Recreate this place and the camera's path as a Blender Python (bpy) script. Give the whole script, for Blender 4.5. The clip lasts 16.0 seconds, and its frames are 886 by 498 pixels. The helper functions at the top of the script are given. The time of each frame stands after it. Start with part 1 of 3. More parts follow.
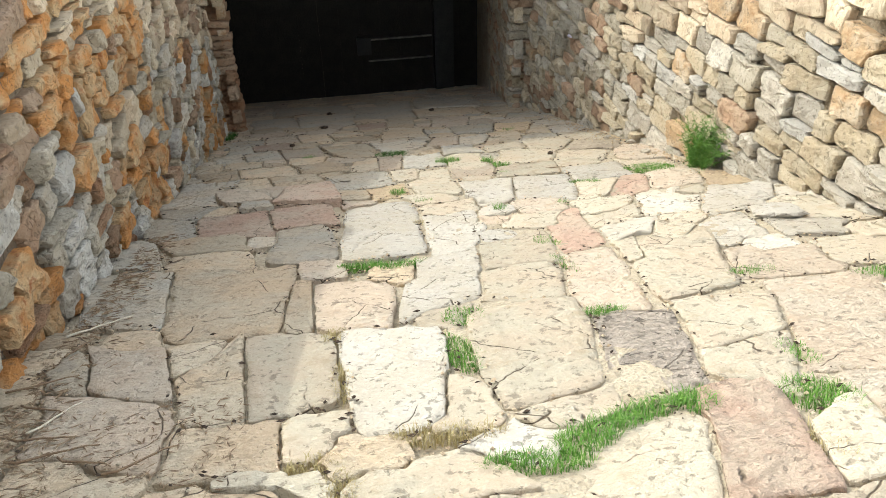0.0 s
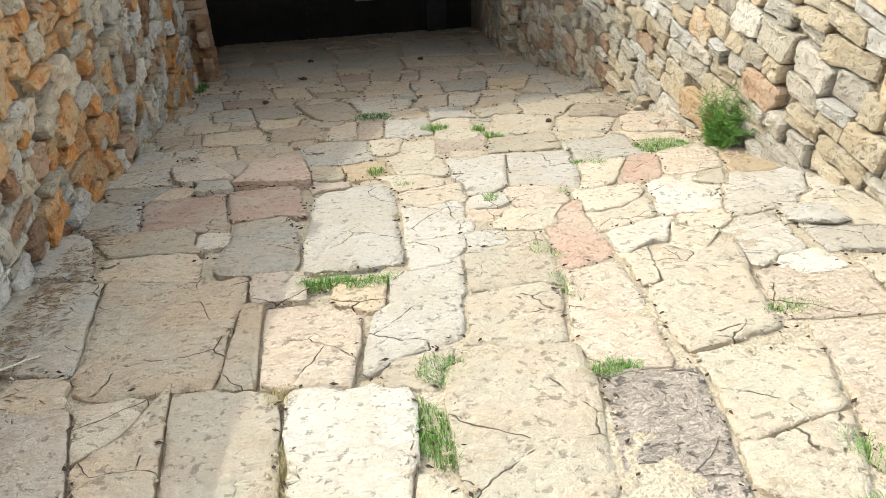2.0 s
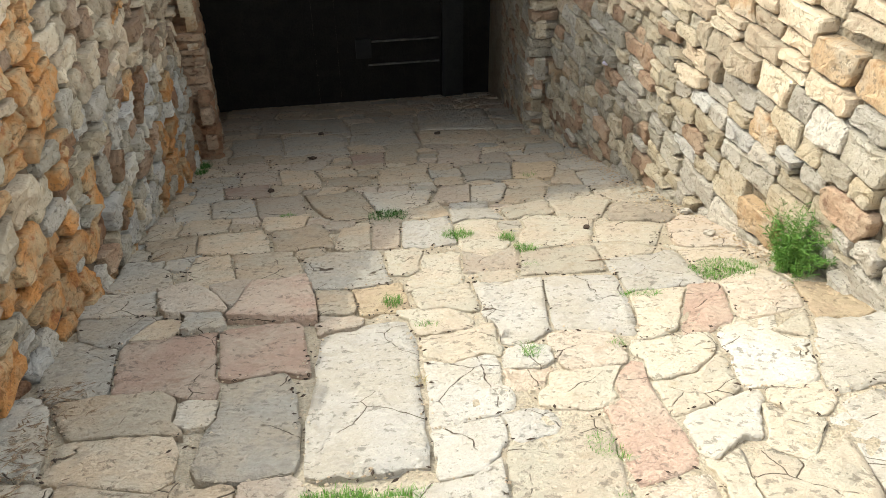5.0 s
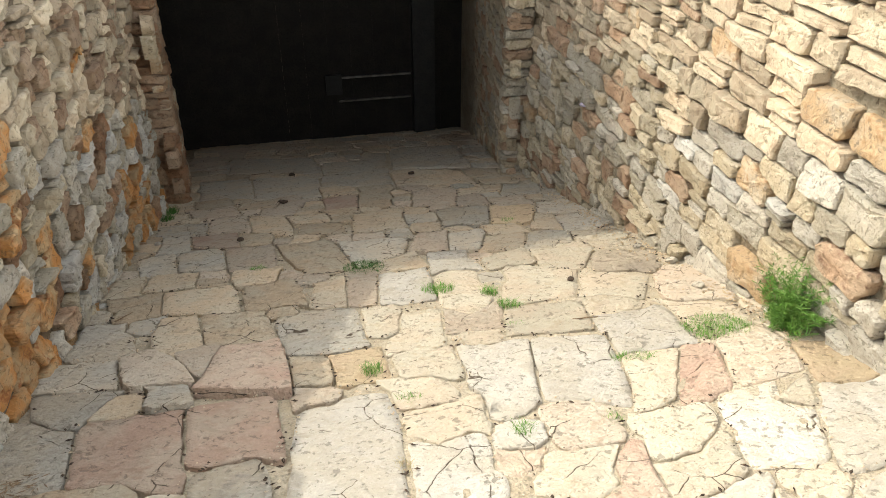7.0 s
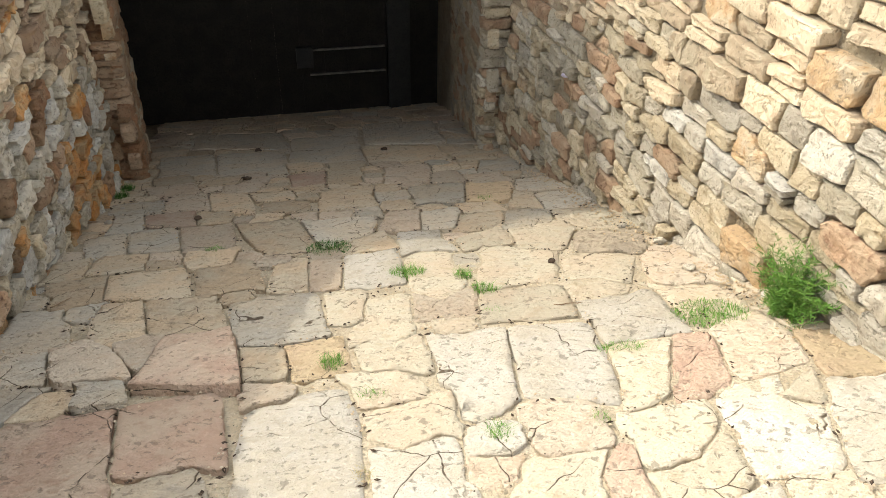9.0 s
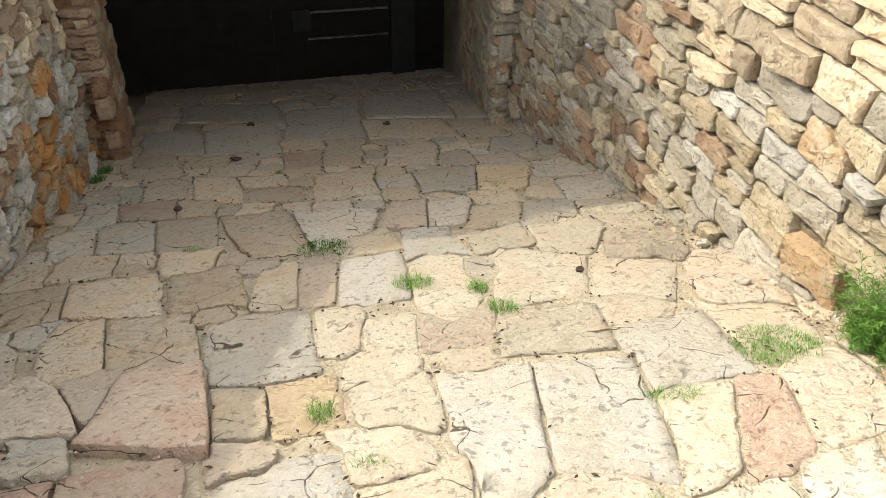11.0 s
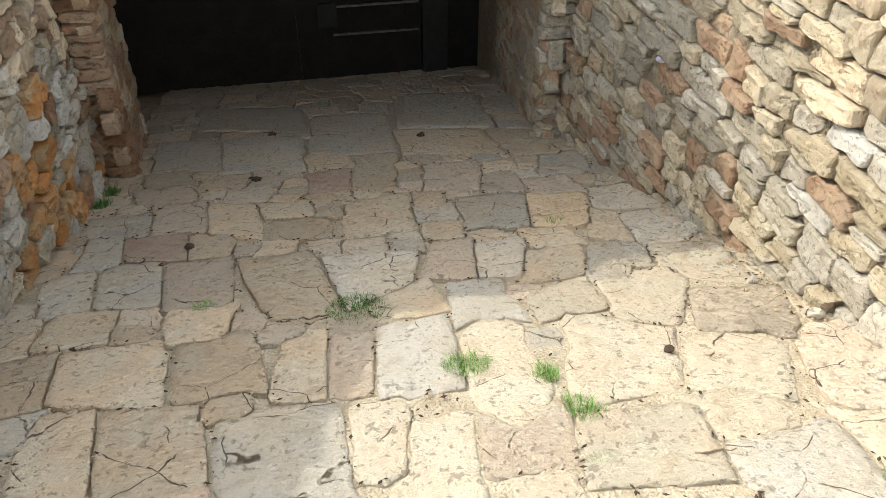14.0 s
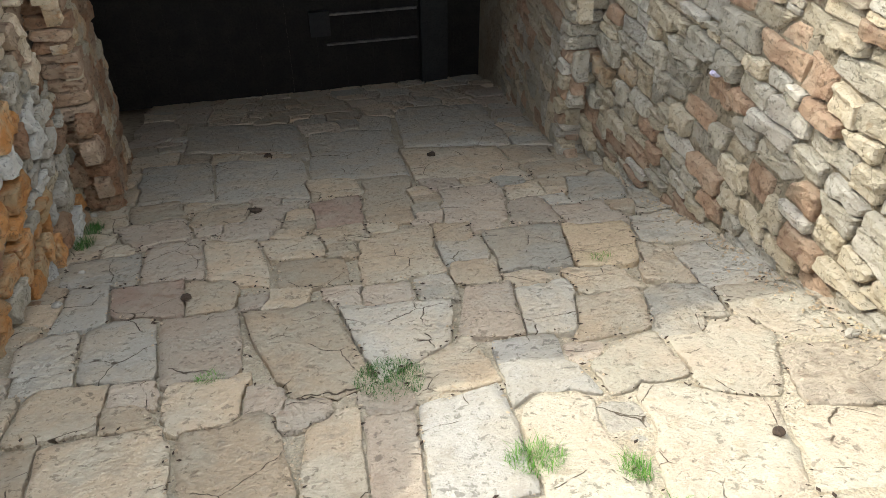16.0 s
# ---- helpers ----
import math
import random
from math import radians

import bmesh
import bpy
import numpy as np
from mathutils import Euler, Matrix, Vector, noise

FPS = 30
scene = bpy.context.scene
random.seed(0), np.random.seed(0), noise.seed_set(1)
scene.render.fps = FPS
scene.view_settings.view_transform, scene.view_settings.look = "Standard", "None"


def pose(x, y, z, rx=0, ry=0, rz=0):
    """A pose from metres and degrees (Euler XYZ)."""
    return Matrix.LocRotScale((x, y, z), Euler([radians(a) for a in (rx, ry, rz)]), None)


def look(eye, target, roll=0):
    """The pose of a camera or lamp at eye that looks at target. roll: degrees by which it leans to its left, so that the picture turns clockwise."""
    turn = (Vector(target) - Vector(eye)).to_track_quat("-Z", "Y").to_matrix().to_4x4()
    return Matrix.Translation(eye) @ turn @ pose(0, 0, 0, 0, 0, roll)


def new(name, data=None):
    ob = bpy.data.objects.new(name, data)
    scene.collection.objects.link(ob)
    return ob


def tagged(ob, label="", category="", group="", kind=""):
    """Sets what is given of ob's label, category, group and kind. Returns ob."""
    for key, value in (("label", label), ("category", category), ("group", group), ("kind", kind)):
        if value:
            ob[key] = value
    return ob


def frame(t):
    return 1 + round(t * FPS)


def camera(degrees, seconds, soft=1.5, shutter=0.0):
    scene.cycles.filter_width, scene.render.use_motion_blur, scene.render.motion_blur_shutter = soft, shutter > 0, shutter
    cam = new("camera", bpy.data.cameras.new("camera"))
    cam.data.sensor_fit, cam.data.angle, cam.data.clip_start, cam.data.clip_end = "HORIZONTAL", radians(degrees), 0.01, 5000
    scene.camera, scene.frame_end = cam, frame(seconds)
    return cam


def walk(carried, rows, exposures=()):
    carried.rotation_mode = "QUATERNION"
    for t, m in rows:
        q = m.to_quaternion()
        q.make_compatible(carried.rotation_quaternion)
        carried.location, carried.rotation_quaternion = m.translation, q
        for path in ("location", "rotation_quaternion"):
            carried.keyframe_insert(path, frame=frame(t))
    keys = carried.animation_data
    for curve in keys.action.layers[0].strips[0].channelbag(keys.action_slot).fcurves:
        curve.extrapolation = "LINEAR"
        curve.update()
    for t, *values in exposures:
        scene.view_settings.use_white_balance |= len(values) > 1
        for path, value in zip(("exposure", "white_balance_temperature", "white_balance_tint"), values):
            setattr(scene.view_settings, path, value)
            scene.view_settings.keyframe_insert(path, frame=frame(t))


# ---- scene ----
cam = camera(58.9, 16.0, 0.9)
# The ramp falls 17 degrees towards the gate; its own plane is tilted about the line y = 10, z = 0.
SLOPE = 17.0
RAMP = pose(0, 10, 0, -SLOPE) @ pose(0, -10, 0)
# eye, target and roll, given in the ramp's plane
PATH = [
    (0, (0.017, 0.02, 1.038), (0.28, 1.927, 0.496), -4.3),
    (0.5, (0.069, 0.196, 1.056), (0.33, 2.087, 0.459), -4.1),
    (1, (0.138, 0.382, 1.076), (0.402, 2.259, 0.436), -3.7),
    (1.5, (0.17, 0.507, 1.114), (0.435, 2.37, 0.437), -3.5),
    (2, (0.183, 0.655, 1.17), (0.445, 2.51, 0.47), -3.7),
    (2.5, (0.187, 0.801, 1.22), (0.445, 2.658, 0.524), -3.7),
    (3, (0.172, 0.93, 1.285), (0.424, 2.792, 0.599), -3.7),
    (3.5, (0.169, 1.026, 1.326), (0.412, 2.893, 0.651), -3.8),
    (4, (0.181, 1.17, 1.353), (0.417, 3.044, 0.697), -3.7),
    (4.5, (0.22, 1.354, 1.367), (0.457, 3.239, 0.741), -3.6),
    (5, (0.229, 1.437, 1.426), (0.48, 3.329, 0.829), -3.4),
    (5.2, (0.225, 1.462, 1.456), (0.486, 3.354, 0.863), -3.3),
    (7.3, (0.225, 1.72, 1.545), (0.566, 3.617, 1.01), -3.5),
    (7.5, (0.22, 1.741, 1.543), (0.568, 3.635, 1.003), -3.4),
    (8, (0.223, 1.819, 1.523), (0.588, 3.704, 0.962), -3.4),
    (8.5, (0.269, 1.932, 1.473), (0.645, 3.81, 0.898), -3.3),
    (8.7, (0.296, 1.975, 1.448), (0.675, 3.852, 0.869), -3.1),
    (10.8, (0.451, 2.627, 1.462), (0.811, 4.474, 0.783), -3.3),
    (11, (0.45, 2.702, 1.462), (0.804, 4.547, 0.777), -3.3),
    (11.5, (0.442, 2.847, 1.494), (0.779, 4.688, 0.788), -3.5),
    (12, (0.442, 2.951, 1.563), (0.759, 4.788, 0.84), -3.4),
    (12.5, (0.467, 3.087, 1.595), (0.766, 4.927, 0.871), -3.4),
    (13, (0.481, 3.21, 1.603), (0.771, 5.051, 0.879), -3.4),
    (13.5, (0.48, 3.308, 1.606), (0.771, 5.15, 0.883), -3.3),
    (14, (0.455, 3.477, 1.584), (0.753, 5.318, 0.861), -3.4),
    (14.5, (0.408, 3.641, 1.556), (0.718, 5.48, 0.832), -3.6),
    (15, (0.367, 3.795, 1.595), (0.685, 5.632, 0.871), -4.1),
    (15.5, (0.34, 3.936, 1.619), (0.668, 5.771, 0.893), -4.2),
    (16, (0.318, 4.12, 1.604), (0.657, 5.955, 0.883), -4.2),
]
walk(cam, [(t, RAMP @ look(eye, target, roll)) for t, eye, target, roll in PATH], [(0, 0.70, 6900, 4), (5, 0.76, 7000, 4), (8, 0.84, 7450, 6), (12.5, 0.91, 7350, 6), (16, 1.18, 6650, 4)])

# ---- light ----
SUN_WAY = Vector((0.9, -0.75, -1.0)).normalized()
world = bpy.data.worlds.new("sky")
scene.world = world
world.use_nodes = True
wn = world.node_tree.nodes
sky = wn.new("ShaderNodeTexSky")
sky.sky_type, sky.sun_disc = "NISHITA", False
sky.sun_elevation = math.asin(-SUN_WAY.z)
sky.sun_rotation = math.atan2(-SUN_WAY.x, -SUN_WAY.y)
sky.air_density, sky.dust_density, sky.ozone_density = 0.7, 1.0, 0.3
wn["Background"].inputs["Strength"].default_value = 0.50
# summer haze: a paler sky
haze = wn.new("ShaderNodeHueSaturation")
haze.inputs["Saturation"].default_value = 0.40
world.node_tree.links.new(sky.outputs[0], haze.inputs["Color"])
world.node_tree.links.new(haze.outputs[0], wn["Background"].inputs["Color"])
sun = new("sun", bpy.data.lights.new("sun", "SUN"))
sun.data.energy, sun.data.angle, sun.data.color = 1.5, radians(0.6), (1.0, 0.98, 0.94)
sun.matrix_world = Matrix.Translation((-4, 18, 14)) @ SUN_WAY.to_track_quat("-Z", "Y").to_matrix().to_4x4()


# ---- materials ----
def nodes_of(name):
    m = bpy.data.materials.new(name)
    m.use_nodes = True
    nt = m.node_tree
    return m, nt, nt.nodes["Principled BSDF"]


def put(nt, kind, **values):
    n = nt.nodes.new(kind)
    for key, value in values.items():
        n.inputs[key].default_value = value
    return n


def blend(nt, fac, a, b, mode="MIX"):
    n = nt.nodes.new("ShaderNodeMix")
    n.data_type, n.blend_type = "RGBA", mode
    for socket, value in ((n.inputs[0], fac), (n.inputs[6], a), (n.inputs[7], b)):
        if isinstance(value, bpy.types.NodeSocket):
            nt.links.new(value, socket)
        elif isinstance(value, (int, float)):
            socket.default_value = value
        else:
            socket.default_value = (*value, 1)
    return n.outputs[2]


def step(nt, value, lo, hi):
    n = nt.nodes.new("ShaderNodeMapRange")
    n.interpolation_type = "SMOOTHSTEP"
    n.inputs["From Min"].default_value, n.inputs["From Max"].default_value = lo, hi
    nt.links.new(value, n.inputs["Value"])
    return n.outputs[0]


def stone_material(name, base, second, stain, pits=0.5, relief=0.5, crack=0.5, moss=0.0, scale=1.0, island=False, spread=0.22, flecks=0.75):
    """Weathered limestone: two mixed tints, stains, dark pits, hairline cracks and fine relief."""
    m, nt, bsdf = nodes_of(name)
    link = nt.links.new
    tc, oi = nt.nodes.new("ShaderNodeTexCoord"), nt.nodes.new("ShaderNodeObjectInfo")
    rnd = oi.outputs["Random"]
    if island:
        rnd = nt.nodes.new("ShaderNodeNewGeometry").outputs["Random Per Island"]
    shift = nt.nodes.new("ShaderNodeVectorMath")
    shift.operation = "MULTIPLY_ADD"
    link(rnd, shift.inputs[0])
    shift.inputs[1].default_value = (37.0, 53.0, 71.0)
    link(tc.outputs["Object"], shift.inputs[2])
    at = shift.outputs[0]

    def cloud(size, detail=4.0, rough=0.6):
        n = put(nt, "ShaderNodeTexNoise", Scale=size * scale, Detail=detail, Roughness=rough)
        link(at, n.inputs["Vector"])
        return n.outputs["Fac"]

    broad, mid, fine, grit = cloud(3.0), cloud(11.0, 5), cloud(45.0, 4, 0.7), cloud(170.0, 2)
    # flaky bedding: short drawn-out ridges
    bed = nt.nodes.new("ShaderNodeMapping")
    bed.inputs["Scale"].default_value = (1.0, 3.2, 1.0)
    link(at, bed.inputs["Vector"])
    flakes = put(nt, "ShaderNodeTexNoise", Scale=16.0 * scale, Detail=5.0, Roughness=0.7, Distortion=0.6)
    link(bed.outputs[0], flakes.inputs["Vector"])
    flake = step(nt, flakes.outputs["Fac"], 0.50, 0.56)
    colour = blend(nt, step(nt, broad, 0.38, 0.62), base, second)
    colour = blend(nt, step(nt, mid, 0.54, 0.72), colour, stain)
    pale = blend(nt, step(nt, fine, 0.5, 0.75), (0, 0, 0), (0.35, 0.35, 0.35))
    colour = blend(nt, pale, colour, tuple(min(0.82, c * 1.35 + 0.05) for c in base))
    # dark flecks: shadows of the flaky relief, put into the colour
    patch = blend(nt, step(nt, cloud(2.2, 3, 0.7), 0.48, 0.62), (0.08, 0.08, 0.08), (flecks, flecks, flecks))
    colour = blend(nt, blend(nt, step(nt, flakes.outputs["Fac"], 0.42, 0.34), (0, 0, 0), patch), colour, tuple(c * 0.42 for c in second))
    # pits, wider where the surface is rough
    vor = put(nt, "ShaderNodeTexNoise", Scale=34.0 * scale, Detail=3.0, Roughness=0.6, Distortion=0.4)
    link(at, vor.inputs["Vector"])
    hole = nt.nodes.new("ShaderNodeMath")
    hole.operation = "MULTIPLY_ADD"
    link(mid, hole.inputs[0])
    hole.inputs[1].default_value = 0.5
    link(vor.outputs["Fac"], hole.inputs[2])
    hole = step(nt, hole.outputs[0], 0.66, 0.58)
    # hairline cracks along warped cell borders, broken up by the broad noise
    warp = put(nt, "ShaderNodeTexNoise", Scale=5.0 * scale, Detail=3.0)
    link(at, warp.inputs["Vector"])
    bent = nt.nodes.new("ShaderNodeVectorMath")
    bent.operation = "MULTIPLY_ADD"
    link(warp.outputs["Color"], bent.inputs[0])
    bent.inputs[1].default_value = (0.09 / scale, 0.09 / scale, 0.09 / scale)
    link(at, bent.inputs[2])
    rift = put(nt, "ShaderNodeTexVoronoi", Scale=2.6 * scale)
    rift.feature = "DISTANCE_TO_EDGE"
    link(bent.outputs[0], rift.inputs["Vector"])
    line = step(nt, rift.outputs["Distance"], 0.009, 0.002)
    gate_n = nt.nodes.new("ShaderNodeMath")
    gate_n.operation = "MULTIPLY"
    link(line, gate_n.inputs[0])
    link(step(nt, cloud(2.6, 4, 0.75), 0.49, 0.56), gate_n.inputs[1])
    line = gate_n.outputs[0]
    hue = nt.nodes.new("ShaderNodeHueSaturation")
    link(colour, hue.inputs["Color"])
    tone = nt.nodes.new("ShaderNodeMapRange")
    tone.inputs["To Min"].default_value, tone.inputs["To Max"].default_value = 1 - spread, 1 + spread * 0.6
    link(rnd, tone.inputs["Value"])
    link(tone.outputs[0], hue.inputs["Value"])
    colour = hue.outputs["Color"]
    # brownish pits, with the shade of their relief put into the colour
    pit_dark = tuple(c * 0.34 for c in second)
    f1 = nt.nodes.new("ShaderNodeMath")
    f1.operation = "MULTIPLY"
    link(hole, f1.inputs[0])
    f1.inputs[1].default_value = pits
    colour = blend(nt, f1.outputs[0], colour, pit_dark)
    f2 = nt.nodes.new("ShaderNodeMath")
    f2.operation = "MULTIPLY"
    link(line, f2.inputs[0])
    f2.inputs[1].default_value = crack
    colour = blend(nt, f2.outputs[0], colour, (0.10, 0.075, 0.05))
    if moss:
        f3 = nt.nodes.new("ShaderNodeMath")
        f3.operation = "MULTIPLY"
        link(step(nt, cloud(6.0, 6, 0.7), 0.58, 0.72), f3.inputs[0])
        f3.inputs[1].default_value = moss
        colour = blend(nt, f3.outputs[0], colour, (0.09, 0.10, 0.055))
    link(colour, bsdf.inputs["Base Color"])
    bsdf.inputs["Roughness"].default_value = 0.9
    bsdf.inputs["Specular IOR Level"].default_value = 0.25
    # relief
    total = None
    for value, weight in ((broad, 1.2), (mid, 1.1), (fine, 0.38), (flake, 0.14), (grit, 0.10), (hole, -0.35 * pits), (line, -0.6 * crack)):
        n = nt.nodes.new("ShaderNodeMath")
        n.operation = "MULTIPLY_ADD"
        link(value, n.inputs[0])
        n.inputs[1].default_value = weight
        if total:
            link(total, n.inputs[2])
        else:
            n.inputs[2].default_value = 0.0
        total = n.outputs[0]
    bump = put(nt, "ShaderNodeBump", Strength=min(1.0, relief * 1.4), Distance=0.075)
    link(total, bump.inputs["Height"])
    link(bump.outputs[0], bsdf.inputs["Normal"])
    return m


def plain_material(name, a, b, size=8.0, rough=0.9, metal=0.0, relief=0.3, distance=0.01, island=False):
    m, nt, bsdf = nodes_of(name)
    tc = nt.nodes.new("ShaderNodeTexCoord")
    n = put(nt, "ShaderNodeTexNoise", Scale=size, Detail=6.0, Roughness=0.65)
    n2 = put(nt, "ShaderNodeTexNoise", Scale=size * 9, Detail=3.0)
    nt.links.new(tc.outputs["Object"], n.inputs["Vector"])
    nt.links.new(tc.outputs["Object"], n2.inputs["Vector"])
    colour = blend(nt, step(nt, n.outputs["Fac"], 0.35, 0.65), a, b)
    colour = blend(nt, step(nt, n2.outputs["Fac"], 0.45, 0.75), colour, tuple(c * 0.6 for c in a))
    if island:
        geo = nt.nodes.new("ShaderNodeNewGeometry")
        colour = blend(nt, geo.outputs["Random Per Island"], a, b)
    nt.links.new(colour, bsdf.inputs["Base Color"])
    bsdf.inputs["Roughness"].default_value, bsdf.inputs["Metallic"].default_value = rough, metal
    bsdf.inputs["Specular IOR Level"].default_value = 0.3
    bump = put(nt, "ShaderNodeBump", Strength=relief, Distance=distance)
    nt.links.new(n2.outputs["Fac"], bump.inputs["Height"])
    nt.links.new(bump.outputs[0], bsdf.inputs["Normal"])
    return m


def grass_material(name, a, b):
    m = plain_material(name, a, b, island=True, rough=0.6, relief=0.0)
    m.node_tree.nodes["Principled BSDF"].inputs["Subsurface Weight"].default_value = 0.0
    return m


PAVE = {
    "cream": stone_material("cream_limestone", (0.51, 0.455, 0.35), (0.52, 0.43, 0.32), (0.45, 0.37, 0.26), 0.6, 0.42, 1.0, flecks=0.22),
    "white": stone_material("white_limestone", (0.54, 0.50, 0.43), (0.51, 0.455, 0.365), (0.45, 0.395, 0.32), 0.6, 0.42, 1.0, flecks=0.22),
    "pink": stone_material("pink_sandstone", (0.54, 0.46, 0.36), (0.55, 0.44, 0.33), (0.47, 0.36, 0.26), 0.55, 0.5, 1.0, flecks=0.42),
    "red": stone_material("red_sandstone", (0.50, 0.345, 0.26), (0.53, 0.42, 0.32), (0.43, 0.30, 0.22), 0.55, 0.5, 1.0, flecks=0.42),
    "grey": stone_material("grey_limestone", (0.49, 0.45, 0.375), (0.53, 0.45, 0.34), (0.40, 0.35, 0.28), 0.55, 0.5, 1.0, flecks=0.45),
    "buff": stone_material("buff_limestone", (0.55, 0.47, 0.35), (0.57, 0.44, 0.30), (0.44, 0.35, 0.25), 0.55, 0.5, 1.0, flecks=0.45),
    "dark": stone_material("rough_dark_stone", (0.47, 0.40, 0.33), (0.54, 0.46, 0.38), (0.32, 0.27, 0.22), 0.9, 1.0, 0.5),
    # darker buff, for one slab near the right-hand wall
    "deep_buff": stone_material("deep_buff_stone", (0.36, 0.30, 0.23), (0.48, 0.40, 0.30), (0.28, 0.22, 0.16), 0.6, 0.5, 0.5, flecks=0.4),
    "ochre": stone_material("ochre_limestone", (0.55, 0.43, 0.28), (0.53, 0.40, 0.27), (0.44, 0.32, 0.20), 0.5, 0.5, 0.7, flecks=0.4),
}
WALL = {
    "cream": stone_material("wall_cream", (0.56, 0.48, 0.35), (0.53, 0.43, 0.29), (0.36, 0.28, 0.18), 0.6, 0.5, 0.4, scale=1.5, flecks=0.6),
    "pale": stone_material("wall_pale", (0.57, 0.52, 0.43), (0.51, 0.45, 0.36), (0.35, 0.30, 0.24), 0.6, 0.5, 0.4, scale=1.5, flecks=0.6),
    "grey": stone_material("wall_grey", (0.50, 0.45, 0.36), (0.46, 0.40, 0.30), (0.29, 0.25, 0.19), 0.6, 0.5, 0.4, 0.4, scale=1.5, flecks=0.6),
    "orange": stone_material("wall_orange", (0.55, 0.25, 0.08), (0.52, 0.37, 0.21), (0.34, 0.13, 0.05), 0.55, 0.5, 0.4, scale=1.4, flecks=0.6),
    "tawny": stone_material("wall_tawny", (0.52, 0.36, 0.21), (0.54, 0.45, 0.33), (0.42, 0.25, 0.13), 0.55, 0.5, 0.3, scale=1.4, flecks=0.6),
    "brown": stone_material("wall_brown", (0.43, 0.28, 0.18), (0.48, 0.35, 0.24), (0.24, 0.14, 0.09), 0.55, 0.5, 0.4, scale=1.4, flecks=0.6),
    "white": stone_material("wall_white", (0.64, 0.61, 0.54), (0.57, 0.53, 0.46), (0.38, 0.35, 0.31), 0.6, 0.5, 0.4, scale=1.5, flecks=0.6),
    "brick": stone_material("wall_brick", (0.46, 0.25, 0.14), (0.48, 0.32, 0.20), (0.28, 0.14, 0.08), 0.6, 0.8, 0.3, scale=1.6, flecks=0.6),
}
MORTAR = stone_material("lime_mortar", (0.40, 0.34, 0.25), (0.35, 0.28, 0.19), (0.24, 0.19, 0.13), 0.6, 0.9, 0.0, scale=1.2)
# left-hand copy: darker, the shade in the gaps put into its colour
MORTAR_LEFT = stone_material("gap_dark_mortar", (0.22, 0.17, 0.12), (0.28, 0.21, 0.14), (0.20, 0.13, 0.08), 0.7, 0.5, 0.0, 0.3, scale=1.2)
MIXED = stone_material("mixed_rubble", (0.55, 0.46, 0.33), (0.50, 0.39, 0.27), (0.38, 0.28, 0.19), 0.5, 0.42, 0.3, island=True, spread=0.35, flecks=0.5)
SOIL = plain_material("dry_soil", (0.50, 0.43, 0.32), (0.40, 0.33, 0.23), 9.0, relief=0.9, distance=0.02)
EARTH = plain_material("dusty_ground", (0.38, 0.31, 0.21), (0.46, 0.38, 0.26), 1.5, relief=0.6, distance=0.03)
GRASS = grass_material("green_grass", (0.07, 0.20, 0.025), (0.17, 0.33, 0.05))
WEED = grass_material("weed_green", (0.06, 0.17, 0.025), (0.15, 0.28, 0.05))
HAY = grass_material("dry_grass", (0.36, 0.29, 0.13), (0.50, 0.42, 0.22))
HERB = grass_material("dark_herb", (0.035, 0.10, 0.02), (0.08, 0.19, 0.03))
# near-black: the darkness of the passage is put into the timber's colour
DARK_TIMBER = plain_material("passage_dark_timber", (0.012, 0.010, 0.009), (0.02, 0.017, 0.014), 5.0, relief=0.5)
STEEL = plain_material("worn_steel", (0.22, 0.21, 0.20), (0.34, 0.33, 0.31), 12.0, rough=0.45, metal=0.8, relief=0.1)
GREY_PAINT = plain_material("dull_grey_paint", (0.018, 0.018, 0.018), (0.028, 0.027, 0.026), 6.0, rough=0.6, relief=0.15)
TWIG = plain_material("dry_twig", (0.20, 0.13, 0.08), (0.32, 0.23, 0.14), 20.0)
STRAW = plain_material("bleached_straw", (0.62, 0.55, 0.42), (0.70, 0.64, 0.52), 20.0)
LITTER = plain_material("lilac_wrapper", (0.55, 0.50, 0.68), (0.75, 0.72, 0.78), 30.0, rough=0.4)
DUNG = plain_material("dark_lump", (0.05, 0.035, 0.025), (0.09, 0.06, 0.04), 30.0)
PLASTER = plain_material("rough_plaster", (0.36, 0.31, 0.25), (0.42, 0.36, 0.28), 3.0, relief=0.8, distance=0.02)


# ---- builders ----
def mesh_of(name, verts, faces, material, smooth=True):
    me = bpy.data.meshes.new(name)
    me.from_pydata(verts, [], faces)
    me.materials.append(material)
    if smooth:
        me.polygons.foreach_set("use_smooth", [True] * len(me.polygons))
    me.update()
    return me


def part(name, me, parent, matrix=None, label=""):
    ob = new(name, me)
    ob.parent = parent
    if matrix is not None:
        ob.matrix_basis = matrix
    return tagged(ob, label) if label else ob


def structure(name, verts, faces, material, label, category):
    return tagged(new(name, mesh_of(name, verts, faces, material, False)), label, category, kind="structure")


def block(x0, x1, y0, y1, z0, z1):
    v = [(x, y, z) for z in (z0, z1) for x, y in ((x0, y0), (x1, y0), (x1, y1), (x0, y1))]
    f = [(3, 2, 1, 0), (4, 5, 6, 7), (0, 1, 5, 4), (1, 2, 6, 5), (2, 3, 7, 6), (3, 0, 4, 7)]
    return v, f


def corners(row):
    """Corners of a stone's outline. row: u, v, width, depth, turn in degrees, lean of its sides, and for a
    four-sided one how far its far side flares and how far it is twisted."""
    u, v, w, d, turn, lean, flare, twist = (*row[:6], *(row[6:8] if len(row) > 7 else (0.0, 0.0)))
    c, s = math.cos(radians(turn)), math.sin(radians(turn))
    out = []
    for a, b in ((-1, -1), (1, -1), (1, 1), (-1, 1)):
        p, q = (a * w + b * lean * d + a * b * flare) / 2, (b * d + a * b * twist) / 2
